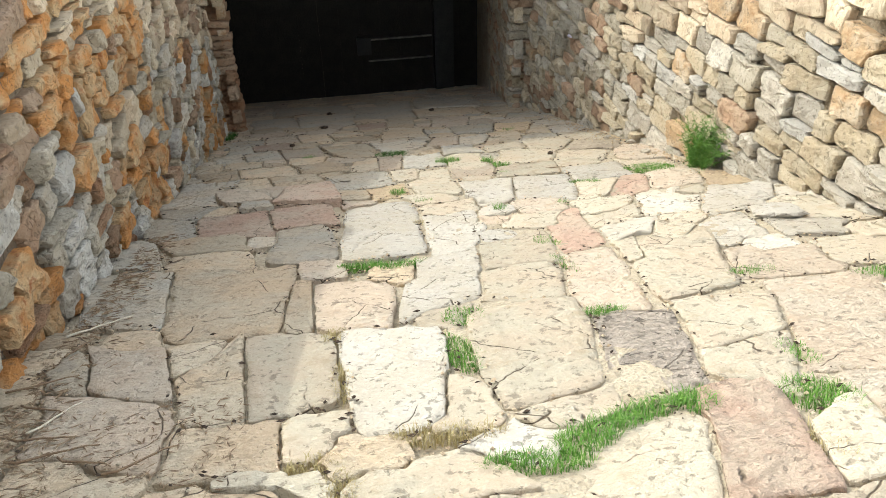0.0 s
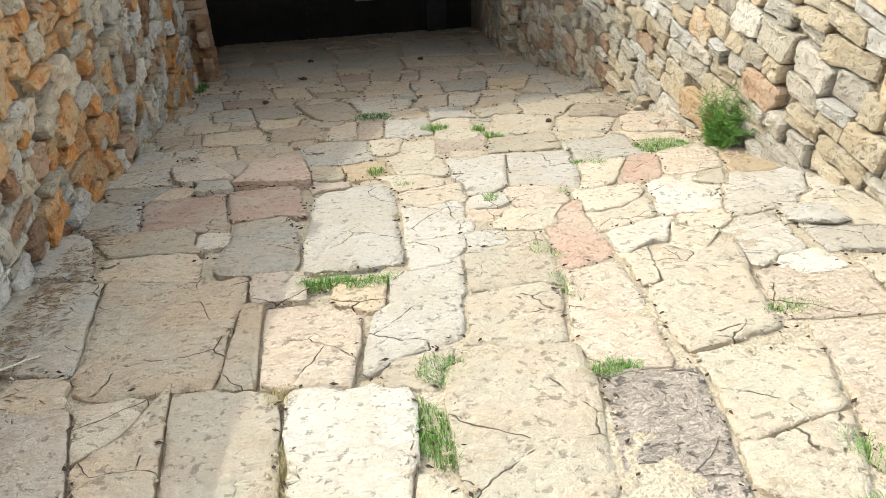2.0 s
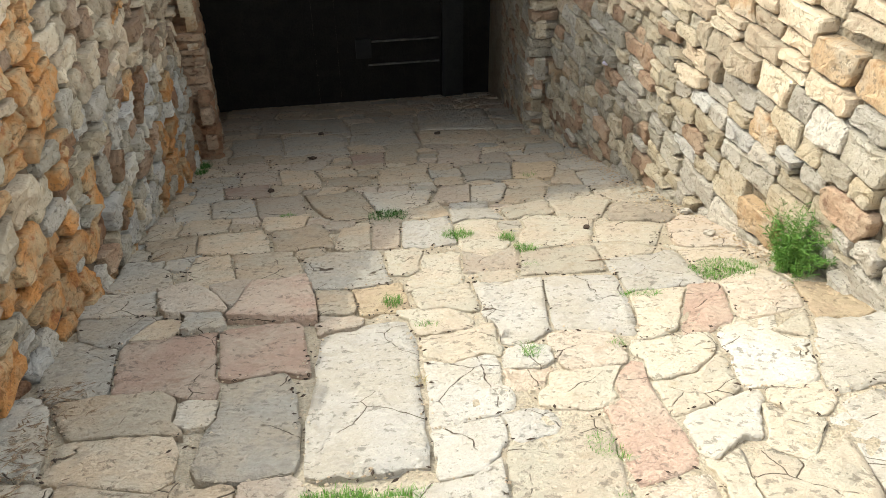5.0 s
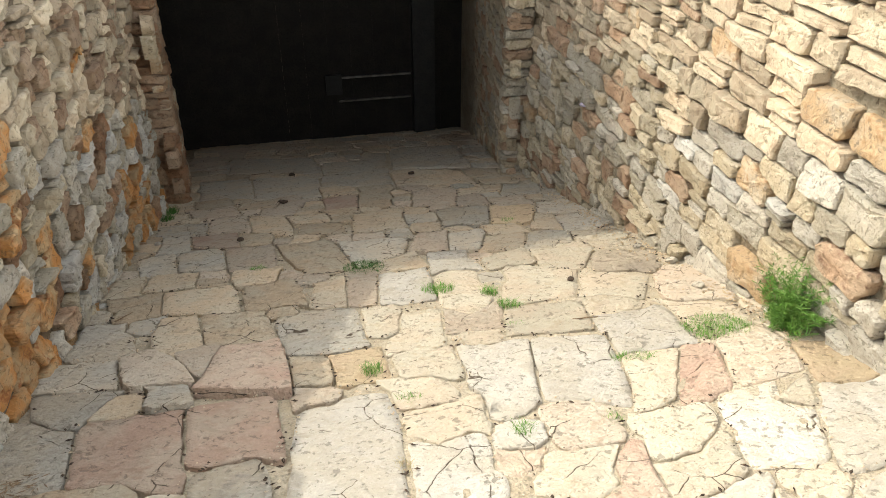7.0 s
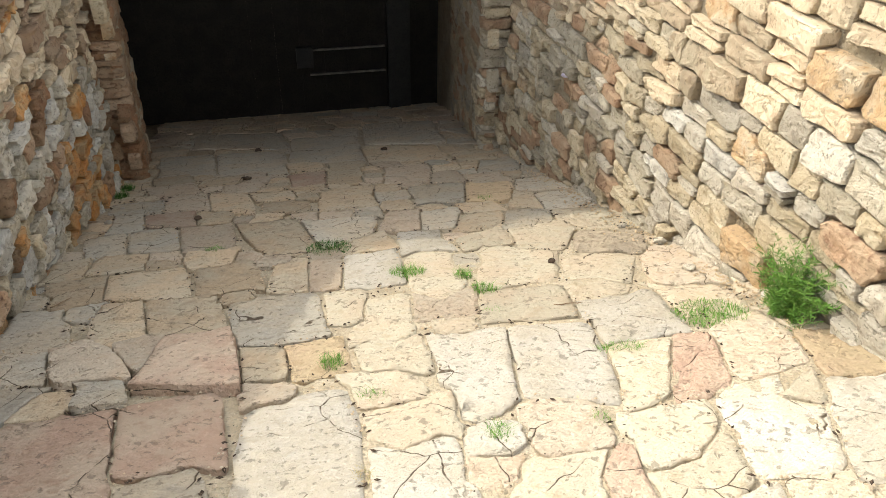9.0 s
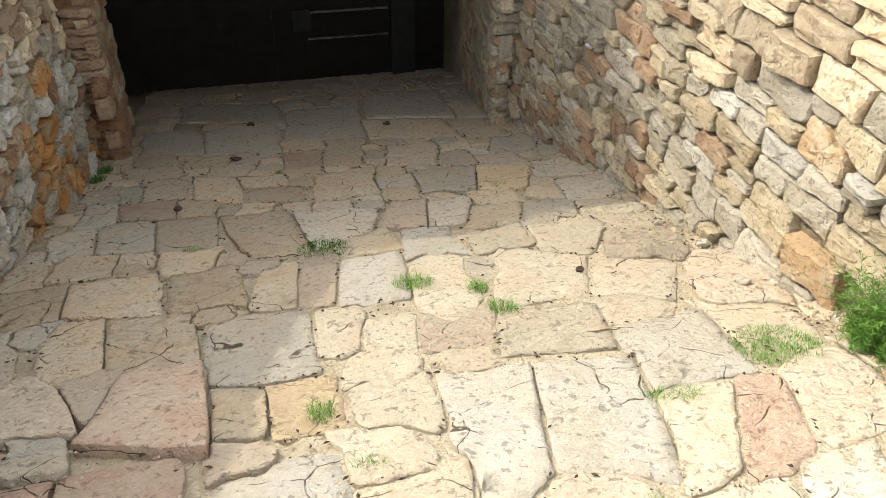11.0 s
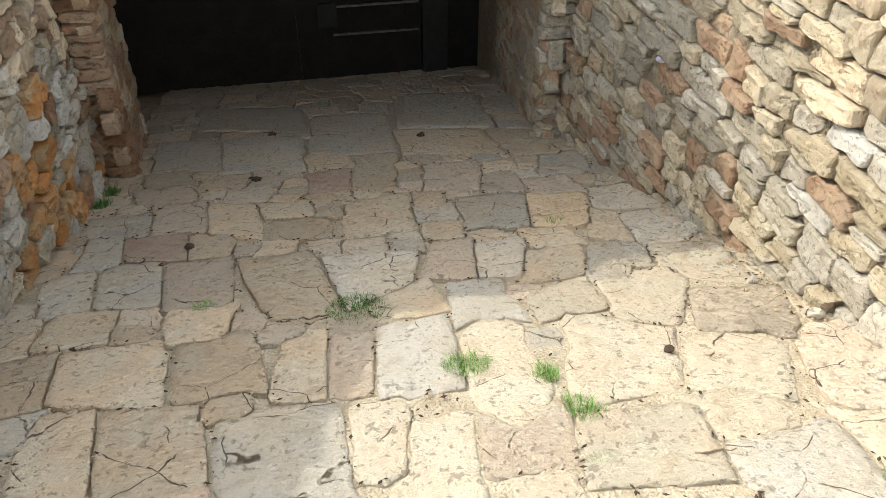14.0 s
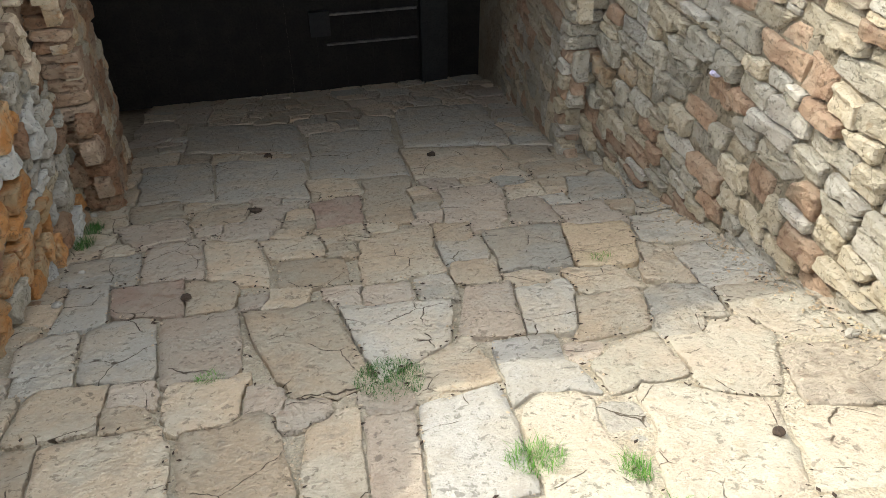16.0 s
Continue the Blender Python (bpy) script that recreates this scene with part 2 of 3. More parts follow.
        out.append((u + p * c - q * s, v + p * s + q * c))
    return np.array(out)


def sides(row):
    """Outward normals of a stone's four sides, and their distances from the origin."""
    p = corners(row)
    e = np.roll(p, -1, 0) - p
    n = np.stack([e[:, 1], -e[:, 0]], -1) / (np.hypot(e[:, 0], e[:, 1])[:, None] + 1e-9)
    return n, (n * p).sum(-1)


def spokes(boxes, n):
    """Directions from each stone's centre: to its four corners, and others drawn out with its shape."""
    out = []
    for row in boxes:
        t = np.arange(n - 4) * 2 * math.pi / (n - 4) + 0.13
        a = np.arctan2(row[3] * np.sin(t), row[2] * np.cos(t)) + radians(row[4])
        to = corners(row) - np.array(row[:2])
        out.append(np.sort(np.concatenate([a, np.arctan2(to[:, 1], to[:, 0])]) % (2 * math.pi)))
    return np.array(out)


def reach(boxes, angles, grow, joint):
    """Outlines of fitted stones: each grows from its own four sides until it meets a neighbour or has grown enough.
    Returns distances from each centre, one per angle."""
    normals, offsets = map(np.array, zip(*(sides(row) for row in boxes)))
    centre = np.array([row[:2] for row in boxes], float)
    span = np.array([math.hypot(row[2], row[3]) * (1 + abs(row[5]) * 0.5) for row in boxes])
    steps = np.arange(1, 101) / 100
    out = []
    for i in range(len(boxes)):
        ways = np.stack([np.cos(angles[i]), np.sin(angles[i])], -1)
        size = 0.75 * span[i] + grow
        far = np.hypot(*(centre - centre[i]).T)
        ids = np.array([i] + [j for j in np.argsort(far)[1:22]])
        pts = centre[i] + (ways[:, None, :] * (steps * size)[None, :, None]).reshape(-1, 2)
        o = (np.einsum("pk,jsk->pjs", pts, normals[ids]) - offsets[ids]).max(-1).reshape(len(ways), len(steps), -1)
        bad = (o[..., 0] > grow) | (o[..., 0] + joint > o[..., 1:].min(-1))
        first = np.where(bad.any(1), bad.argmax(1), len(steps) - 1)
        out.append(np.maximum(0.02, first / 100 * size))
    return np.array(out)


def boulder(name, rim, angles, material, thick, round_, bulge, rough, seed, rings=(0.62, 0.3), wobble=0.05, smooth=True, soften=0.1, ragged=0.0):
    """One stone lying in its local xy plane, top at z = 0: a skirt, a chipped edge and an uneven top."""
    n = len(angles)
    rim = rim * (1 - 2 * soften) + soften * (np.roll(rim, 1) + np.roll(rim, -1))
    rim = rim * np.array([1 - wobble * abs(noise.noise((5 * math.cos(a), 5 * math.sin(a), seed * 1.7))) * 2 for a in angles])
    rim = rim - ragged * np.array([max(0.0, noise.noise((d * 26 * math.cos(a), d * 26 * math.sin(a), seed + 2.3))) * 2 for a, d in zip(angles, rim)])
    edge = min(round_, rim.min() * 0.45)
    levels = [(rim, -thick), (rim, -edge * 0.8), (np.maximum(rim - edge * 0.7, rim * 0.7), -edge * 0.08)]
    levels += [(rim * k, 0.0) for k in rings]
    far = max(rim.max(), 0.01)
    verts, faces = [], []
    for k, (r, z) in enumerate(levels):
        for a, d in zip(angles, r):
            x, y = d * math.cos(a), d * math.sin(a)
            lift = bulge * (1 - (d / far) ** 2) if k > 1 else 0
            shake = rough * (noise.noise((x * 6, y * 6, seed)) + 0.8 * noise.noise((x * 21, y * 21, seed + 5))) if k else 0
            if k > 2:
                x, y = x + 0.1 * d * noise.noise((x * 9, y * 9, seed + 3)), y + 0.1 * d * noise.noise((x * 9, y * 9, seed + 8))
            verts.append((x, y, z + lift + shake))
    verts.append((0, 0, bulge + rough * noise.noise((0, 0, seed))))
    for k in range(len(levels) - 1):
        for i in range(n):
            j = (i + 1) % n
            faces.append((k * n + i, k * n + j, (k + 1) * n + j, (k + 1) * n + i))
    top = (len(levels) - 1) * n
    faces += [(top + i, top + (i + 1) % n, len(verts) - 1) for i in range(n)]
    me = mesh_of(name, verts, faces, material, smooth)
    if smooth:
        # the arris between side and top stays crisp
        ends = np.empty(len(me.edges) * 2, int)
        me.edges.foreach_get("vertices", ends)
        crisp = ((ends >= n) & (ends < 2 * n)).reshape(-1, 2).all(1)
        me.attributes.new("sharp_edge", "BOOLEAN", "EDGE").data.foreach_set("value", crisp)
    return me


def inside(boxes, u, v):
    """How far a place lies outside the nearest of the boxes (negative: inside one)."""
    best = 9.0
    for row in boxes:
        if abs(row[0] - u) > 1.6 or abs(row[1] - v) > 1.6:
            continue
        key = row[:8]
        if key not in SIDES:
            SIDES[key] = sides(row)
        n, c = SIDES[key]
        best = min(best, float((n[:, 0] * u + n[:, 1] * v - c).max()))
    return best


SIDES = {}


# ---- large structure ----
TOP, TOP_RIGHT = 4.55, 3.25
LEFT, RIGHT, FRONT = -1.12, 2.60, 9.85


def floor_at(y):
    """Height of the ground at a place along the walk."""
    ramp = -(y - 10) * math.tan(radians(SLOPE))
    return min(ramp, 2.55)


# ground: one sheet, with the landing, the ramp and the passage floor
ys = [-400, -60, -8, 0.0, 1.4, 1.66, 4, 7, 10, 13, 16, 60, 400]
vs, fs = [], []
for y in ys:
    z = (floor_at(y) if y <= 16 else floor_at(16)) - 0.07
    for x in (-400, -60, -8, -1.7, 3.2, 9, 60, 400):
        vs.append((x, y, z))
for i in range(len(ys) - 1):
    for j in range(7):
        a = i * 8 + j
        fs.append((a, a + 1, a + 9, a + 8))
structure("ground", vs, fs, EARTH, "dusty earth under and around the stone paved ramp", "ground")


def sloped_wall(name, x0, x1, y0, y1, top, material, label, lean=0.0):
    v, f = block(x0, x1, y0, y1, -2.6, top)
    v = [(x + lean * (z - 1.2), y, z) for x, y, z in v]
    return structure(name, v, f, material, label, "wall")


# unseen crest fitted to its shadow; raised at y < 2.6 to block sky
CREST = ((-7.0, 4.80), (1.6, 4.60), (2.6, 3.60), (3.1, 3.42), (4.2, 3.23), (5.2, 3.10), (5.9, 2.96), (7.3, 2.90), (8.0, 3.02), (8.45, 3.05), (8.9, 3.45), (9.3, 4.0), (10.15, 4.54))


def crest_at(y):
    return float(np.interp(y, [p[0] for p in CREST], [p[1] for p in CREST]))


profile = [(-7.0, -2.6), *CREST, (10.15, -2.6)]
n_ = len(profile)
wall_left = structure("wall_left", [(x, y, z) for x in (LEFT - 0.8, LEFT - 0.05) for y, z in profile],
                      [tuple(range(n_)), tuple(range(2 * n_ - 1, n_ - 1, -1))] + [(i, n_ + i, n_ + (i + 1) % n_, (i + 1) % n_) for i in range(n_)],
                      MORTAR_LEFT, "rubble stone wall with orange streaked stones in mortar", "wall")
wall_right = sloped_wall("wall_right", RIGHT + 0.02, RIGHT + 0.9, -7, FRONT + 0.3, TOP_RIGHT, MORTAR, "sunlit wall of rough cream and orange rubble stones", 0.06)
structure("wall_back", *block(LEFT - 0.8, RIGHT + 0.9, -7.8, -7.003, -0.5, TOP), PLASTER, "plain stone wall closing the landing", "wall")
# gatehouse: piers with splayed passage sides, wall above, roof and back
HEAD = 3.9


def prism(points, z0, z1):
    n = len(points)
    v = [(x, y, z) for z in (z0, z1) for x, y in points]
    f = [tuple(range(n - 1, -1, -1)), tuple(range(n, 2 * n))]
    f += [(i, (i + 1) % n, n + (i + 1) % n, n + i) for i in range(n)]
    return v, f


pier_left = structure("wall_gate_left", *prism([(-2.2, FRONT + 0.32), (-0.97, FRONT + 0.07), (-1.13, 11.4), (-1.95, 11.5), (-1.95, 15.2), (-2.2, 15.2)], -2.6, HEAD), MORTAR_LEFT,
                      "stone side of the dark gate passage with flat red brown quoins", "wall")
pier_right = structure("wall_gate_right", *prism([(2.42, FRONT + 0.07), (3.6, FRONT + 0.32), (3.6, 15.2), (2.88, 15.2), (2.78, 13.0)], -2.6, HEAD), MORTAR,
                       "stone side of the dark gate passage with stacked quoins", "wall")
structure("wall_gate_front", *block(-2.2, 3.6, FRONT + 0.1, FRONT + 0.8, HEAD + 0.004, TOP), MORTAR, "stone wall above the gate opening", "wall")
structure("ceiling", *block(-2.2, 3.6, FRONT + 0.804, 15.2, HEAD + 0.004, HEAD + 0.5), PLASTER, "dark ceiling of the gate passage", "ceiling")
structure("wall_gate_end", *block(-2.2, 3.6, 15.204, 15.6, -2.6, TOP), PLASTER, "dark wall at the end of the passage", "wall")

# ---- the gate in the passage ----
barrier = tagged(new("barrier_gate"), "timber gate with thin steel rails, boards near-black for the passage's darkness", "gate")
barrier.location = (0, 14.0, -1.25)
# boards run on past gate and post, standing in for the dark beyond
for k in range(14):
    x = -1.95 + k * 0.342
    part("board", mesh_of("board", *block(x, x + 0.341, 0.06, 0.10, 0.0, 2.3), DARK_TIMBER, False), barrier)
for z in (0.62, 0.99):
    part("rail", mesh_of("rail", *block(0.9 if z < 1.2 else -1.05, 2.02, 0.0, 0.03, z - 0.012, z + 0.012), STEEL, False), barrier, label="thin worn steel rail")
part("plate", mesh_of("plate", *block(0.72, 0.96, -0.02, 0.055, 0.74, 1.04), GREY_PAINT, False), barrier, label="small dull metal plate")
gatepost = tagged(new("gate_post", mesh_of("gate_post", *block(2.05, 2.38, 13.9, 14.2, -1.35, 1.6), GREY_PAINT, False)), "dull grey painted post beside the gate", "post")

# ---- paving ----
paved = []


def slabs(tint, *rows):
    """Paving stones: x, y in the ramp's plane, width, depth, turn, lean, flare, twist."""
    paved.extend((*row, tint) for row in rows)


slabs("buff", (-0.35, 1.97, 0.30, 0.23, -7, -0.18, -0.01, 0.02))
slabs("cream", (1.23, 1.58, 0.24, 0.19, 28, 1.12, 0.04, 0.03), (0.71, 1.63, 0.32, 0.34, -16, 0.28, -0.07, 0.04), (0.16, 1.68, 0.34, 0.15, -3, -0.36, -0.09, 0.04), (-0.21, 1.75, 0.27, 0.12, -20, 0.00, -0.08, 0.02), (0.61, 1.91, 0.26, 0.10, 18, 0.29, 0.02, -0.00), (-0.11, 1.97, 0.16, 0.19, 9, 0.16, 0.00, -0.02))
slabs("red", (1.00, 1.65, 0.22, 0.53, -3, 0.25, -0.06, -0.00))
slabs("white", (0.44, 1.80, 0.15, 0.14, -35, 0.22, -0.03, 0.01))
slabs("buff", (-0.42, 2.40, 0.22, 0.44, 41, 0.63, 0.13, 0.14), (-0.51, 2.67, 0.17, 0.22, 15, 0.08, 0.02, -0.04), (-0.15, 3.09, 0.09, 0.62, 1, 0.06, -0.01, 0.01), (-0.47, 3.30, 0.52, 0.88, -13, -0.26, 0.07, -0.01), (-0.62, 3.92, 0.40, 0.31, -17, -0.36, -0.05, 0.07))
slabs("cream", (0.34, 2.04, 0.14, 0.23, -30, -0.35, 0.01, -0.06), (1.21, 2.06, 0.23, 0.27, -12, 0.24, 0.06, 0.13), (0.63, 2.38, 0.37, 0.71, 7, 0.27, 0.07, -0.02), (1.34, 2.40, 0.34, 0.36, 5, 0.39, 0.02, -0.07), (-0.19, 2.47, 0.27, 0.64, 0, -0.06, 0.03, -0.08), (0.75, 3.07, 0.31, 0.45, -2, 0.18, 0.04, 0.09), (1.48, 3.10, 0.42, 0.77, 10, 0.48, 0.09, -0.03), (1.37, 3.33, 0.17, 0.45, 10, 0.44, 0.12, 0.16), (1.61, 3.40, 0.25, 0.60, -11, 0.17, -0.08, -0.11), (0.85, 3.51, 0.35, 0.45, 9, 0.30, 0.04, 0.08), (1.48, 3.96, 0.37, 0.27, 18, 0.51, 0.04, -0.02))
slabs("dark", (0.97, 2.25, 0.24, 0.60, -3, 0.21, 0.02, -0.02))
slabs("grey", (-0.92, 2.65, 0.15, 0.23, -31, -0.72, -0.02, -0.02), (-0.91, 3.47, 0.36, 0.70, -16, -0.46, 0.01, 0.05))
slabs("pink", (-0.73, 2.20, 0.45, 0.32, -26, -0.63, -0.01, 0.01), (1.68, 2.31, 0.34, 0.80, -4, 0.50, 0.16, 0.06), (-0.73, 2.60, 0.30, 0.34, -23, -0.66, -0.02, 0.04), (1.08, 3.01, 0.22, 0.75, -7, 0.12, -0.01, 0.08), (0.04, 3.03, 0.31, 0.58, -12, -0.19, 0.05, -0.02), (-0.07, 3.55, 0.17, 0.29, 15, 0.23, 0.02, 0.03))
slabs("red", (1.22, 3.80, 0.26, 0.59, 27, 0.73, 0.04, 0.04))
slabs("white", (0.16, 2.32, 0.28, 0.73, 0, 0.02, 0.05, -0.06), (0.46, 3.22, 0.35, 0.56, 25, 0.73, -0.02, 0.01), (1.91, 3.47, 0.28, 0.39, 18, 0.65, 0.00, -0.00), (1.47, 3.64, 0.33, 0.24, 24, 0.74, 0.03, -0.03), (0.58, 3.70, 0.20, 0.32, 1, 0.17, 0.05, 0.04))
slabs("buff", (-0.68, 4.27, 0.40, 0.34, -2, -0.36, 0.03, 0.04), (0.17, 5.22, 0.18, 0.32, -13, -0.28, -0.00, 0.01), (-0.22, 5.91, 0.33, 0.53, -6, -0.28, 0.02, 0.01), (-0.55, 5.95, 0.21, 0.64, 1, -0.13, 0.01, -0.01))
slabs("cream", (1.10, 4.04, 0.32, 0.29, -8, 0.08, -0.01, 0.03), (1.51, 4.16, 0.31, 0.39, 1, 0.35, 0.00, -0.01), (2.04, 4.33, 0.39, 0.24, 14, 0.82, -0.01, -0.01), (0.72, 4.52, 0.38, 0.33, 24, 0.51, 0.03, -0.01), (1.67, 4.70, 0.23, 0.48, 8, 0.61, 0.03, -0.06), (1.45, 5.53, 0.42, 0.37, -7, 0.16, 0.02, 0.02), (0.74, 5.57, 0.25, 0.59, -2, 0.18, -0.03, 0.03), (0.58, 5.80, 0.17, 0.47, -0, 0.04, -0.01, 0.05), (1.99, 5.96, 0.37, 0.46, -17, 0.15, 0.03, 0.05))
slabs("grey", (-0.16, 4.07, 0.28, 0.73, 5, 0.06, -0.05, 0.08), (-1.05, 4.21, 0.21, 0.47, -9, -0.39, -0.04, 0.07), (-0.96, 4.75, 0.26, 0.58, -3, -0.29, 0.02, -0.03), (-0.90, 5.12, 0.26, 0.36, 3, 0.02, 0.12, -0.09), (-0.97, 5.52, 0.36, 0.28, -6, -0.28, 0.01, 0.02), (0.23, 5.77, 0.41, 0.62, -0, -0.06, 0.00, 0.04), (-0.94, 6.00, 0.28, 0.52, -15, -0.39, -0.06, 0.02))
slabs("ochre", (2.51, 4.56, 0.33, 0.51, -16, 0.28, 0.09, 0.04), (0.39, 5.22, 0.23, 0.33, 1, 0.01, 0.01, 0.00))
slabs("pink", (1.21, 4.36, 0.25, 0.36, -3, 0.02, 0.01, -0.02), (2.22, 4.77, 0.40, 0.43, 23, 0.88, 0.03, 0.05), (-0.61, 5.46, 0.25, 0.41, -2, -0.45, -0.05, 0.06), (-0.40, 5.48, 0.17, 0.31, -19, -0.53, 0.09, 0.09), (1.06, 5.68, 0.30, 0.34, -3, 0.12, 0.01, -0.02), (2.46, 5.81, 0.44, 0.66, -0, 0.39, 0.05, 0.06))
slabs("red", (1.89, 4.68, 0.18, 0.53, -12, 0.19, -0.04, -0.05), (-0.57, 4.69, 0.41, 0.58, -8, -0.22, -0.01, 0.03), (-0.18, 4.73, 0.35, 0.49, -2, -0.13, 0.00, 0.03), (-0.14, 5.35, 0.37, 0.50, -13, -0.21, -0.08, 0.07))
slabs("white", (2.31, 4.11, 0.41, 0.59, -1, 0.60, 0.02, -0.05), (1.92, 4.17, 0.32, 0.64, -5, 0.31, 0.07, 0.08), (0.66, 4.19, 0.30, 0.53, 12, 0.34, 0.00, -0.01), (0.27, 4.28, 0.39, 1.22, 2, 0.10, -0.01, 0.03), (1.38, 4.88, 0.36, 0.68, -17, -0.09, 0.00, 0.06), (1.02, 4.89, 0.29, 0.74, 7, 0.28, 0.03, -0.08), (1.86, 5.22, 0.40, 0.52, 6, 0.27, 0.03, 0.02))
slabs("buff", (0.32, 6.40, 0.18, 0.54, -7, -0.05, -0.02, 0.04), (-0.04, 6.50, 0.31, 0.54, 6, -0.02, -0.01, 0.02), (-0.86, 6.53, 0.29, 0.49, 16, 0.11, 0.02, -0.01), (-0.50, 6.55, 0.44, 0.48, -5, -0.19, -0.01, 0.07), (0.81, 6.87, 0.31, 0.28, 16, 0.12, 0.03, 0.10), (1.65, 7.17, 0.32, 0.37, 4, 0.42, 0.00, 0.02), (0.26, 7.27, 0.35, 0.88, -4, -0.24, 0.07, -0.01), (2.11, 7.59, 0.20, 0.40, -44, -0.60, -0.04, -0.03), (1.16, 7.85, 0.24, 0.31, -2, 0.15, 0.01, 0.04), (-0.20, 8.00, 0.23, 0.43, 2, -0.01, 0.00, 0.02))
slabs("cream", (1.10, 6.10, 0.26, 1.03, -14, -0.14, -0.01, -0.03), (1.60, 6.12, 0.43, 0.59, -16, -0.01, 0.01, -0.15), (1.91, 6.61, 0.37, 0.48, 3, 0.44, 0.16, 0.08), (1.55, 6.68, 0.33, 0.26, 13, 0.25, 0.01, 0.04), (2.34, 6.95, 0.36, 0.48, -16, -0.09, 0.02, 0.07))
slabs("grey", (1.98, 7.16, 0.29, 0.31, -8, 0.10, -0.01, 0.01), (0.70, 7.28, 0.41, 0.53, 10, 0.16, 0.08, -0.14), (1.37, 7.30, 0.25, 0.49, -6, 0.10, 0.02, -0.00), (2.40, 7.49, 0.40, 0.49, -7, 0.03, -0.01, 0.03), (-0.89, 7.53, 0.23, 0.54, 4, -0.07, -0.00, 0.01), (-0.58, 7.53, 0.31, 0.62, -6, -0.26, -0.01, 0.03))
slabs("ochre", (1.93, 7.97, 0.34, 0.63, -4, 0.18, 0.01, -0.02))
slabs("deep_buff", (2.25, 6.35, 0.38, 0.45, -18, 0.06, 0.00, 0.07))
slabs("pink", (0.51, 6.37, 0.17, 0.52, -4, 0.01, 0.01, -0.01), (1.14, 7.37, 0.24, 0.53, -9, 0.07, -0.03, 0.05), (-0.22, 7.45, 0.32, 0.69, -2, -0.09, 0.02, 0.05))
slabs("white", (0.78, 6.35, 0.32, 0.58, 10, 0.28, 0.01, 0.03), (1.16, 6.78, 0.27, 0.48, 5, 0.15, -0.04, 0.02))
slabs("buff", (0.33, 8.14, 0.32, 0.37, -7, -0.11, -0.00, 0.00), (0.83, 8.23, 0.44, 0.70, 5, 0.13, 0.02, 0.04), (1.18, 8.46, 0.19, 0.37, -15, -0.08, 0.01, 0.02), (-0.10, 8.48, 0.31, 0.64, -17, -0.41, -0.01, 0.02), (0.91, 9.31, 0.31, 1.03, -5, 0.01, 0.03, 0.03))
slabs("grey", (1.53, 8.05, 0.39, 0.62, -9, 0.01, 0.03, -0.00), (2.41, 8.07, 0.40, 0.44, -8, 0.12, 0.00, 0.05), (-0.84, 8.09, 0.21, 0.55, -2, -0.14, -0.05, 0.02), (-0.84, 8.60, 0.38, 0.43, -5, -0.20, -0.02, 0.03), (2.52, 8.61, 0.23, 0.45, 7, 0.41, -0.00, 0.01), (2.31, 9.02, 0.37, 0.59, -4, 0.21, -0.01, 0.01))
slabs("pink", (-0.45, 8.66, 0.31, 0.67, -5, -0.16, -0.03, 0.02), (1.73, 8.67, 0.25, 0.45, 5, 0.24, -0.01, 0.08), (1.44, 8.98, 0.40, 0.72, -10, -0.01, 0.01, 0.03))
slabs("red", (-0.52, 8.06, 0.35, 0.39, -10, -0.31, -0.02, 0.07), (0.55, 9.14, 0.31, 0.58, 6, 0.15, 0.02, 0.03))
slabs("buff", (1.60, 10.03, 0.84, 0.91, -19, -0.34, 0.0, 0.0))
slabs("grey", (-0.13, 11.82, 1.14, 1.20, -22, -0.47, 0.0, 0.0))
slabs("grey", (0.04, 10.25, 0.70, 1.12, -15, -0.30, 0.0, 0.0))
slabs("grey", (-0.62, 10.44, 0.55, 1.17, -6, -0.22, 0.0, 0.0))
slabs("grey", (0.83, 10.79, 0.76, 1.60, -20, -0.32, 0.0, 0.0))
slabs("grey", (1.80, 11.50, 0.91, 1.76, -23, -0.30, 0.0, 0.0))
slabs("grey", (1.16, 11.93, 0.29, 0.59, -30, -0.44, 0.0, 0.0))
rng = random.Random(4)
# light is put into the tints: one set for sun, one for shade
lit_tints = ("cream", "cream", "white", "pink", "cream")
shade_tints = ("buff", "buff", "grey", "pink", "buff")
# what lies between the large stones: smaller ones, wherever there is room
# hollows kept open for turf: x, y, radius
turf = ((2.20, 5.12, 0.16), (0.57, 6.87, 0.15), (1.66, 4.90, 0.10), (0.20, 3.51, 0.13), (0.62, 1.76, 0.10), (0.42, 2.55, 0.08), (1.27, 1.80, 0.09))
for size, room in ((0.36, 0.17), (0.26, 0.12), (0.17, 0.075)):
    y = 1.2
    while y < 14.6:
        x = LEFT + 0.05
        while x < RIGHT + 0.1:
            u, v = x + rng.uniform(-0.03, 0.03), y + rng.uniform(-0.03, 0.03)
            if inside(paved, u, v) > room and all(math.hypot(u - p, v - q) > rad for p, q, rad in turf):
                s = size * rng.uniform(0.8, 1.1)
                tint = rng.choice(lit_tints if v < 6.8 and u > 0.3 else shade_tints)
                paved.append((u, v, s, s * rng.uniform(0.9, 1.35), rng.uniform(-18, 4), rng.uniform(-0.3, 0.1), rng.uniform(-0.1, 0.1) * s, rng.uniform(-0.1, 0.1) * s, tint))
            x += size * 0.3
        y += size * 0.3

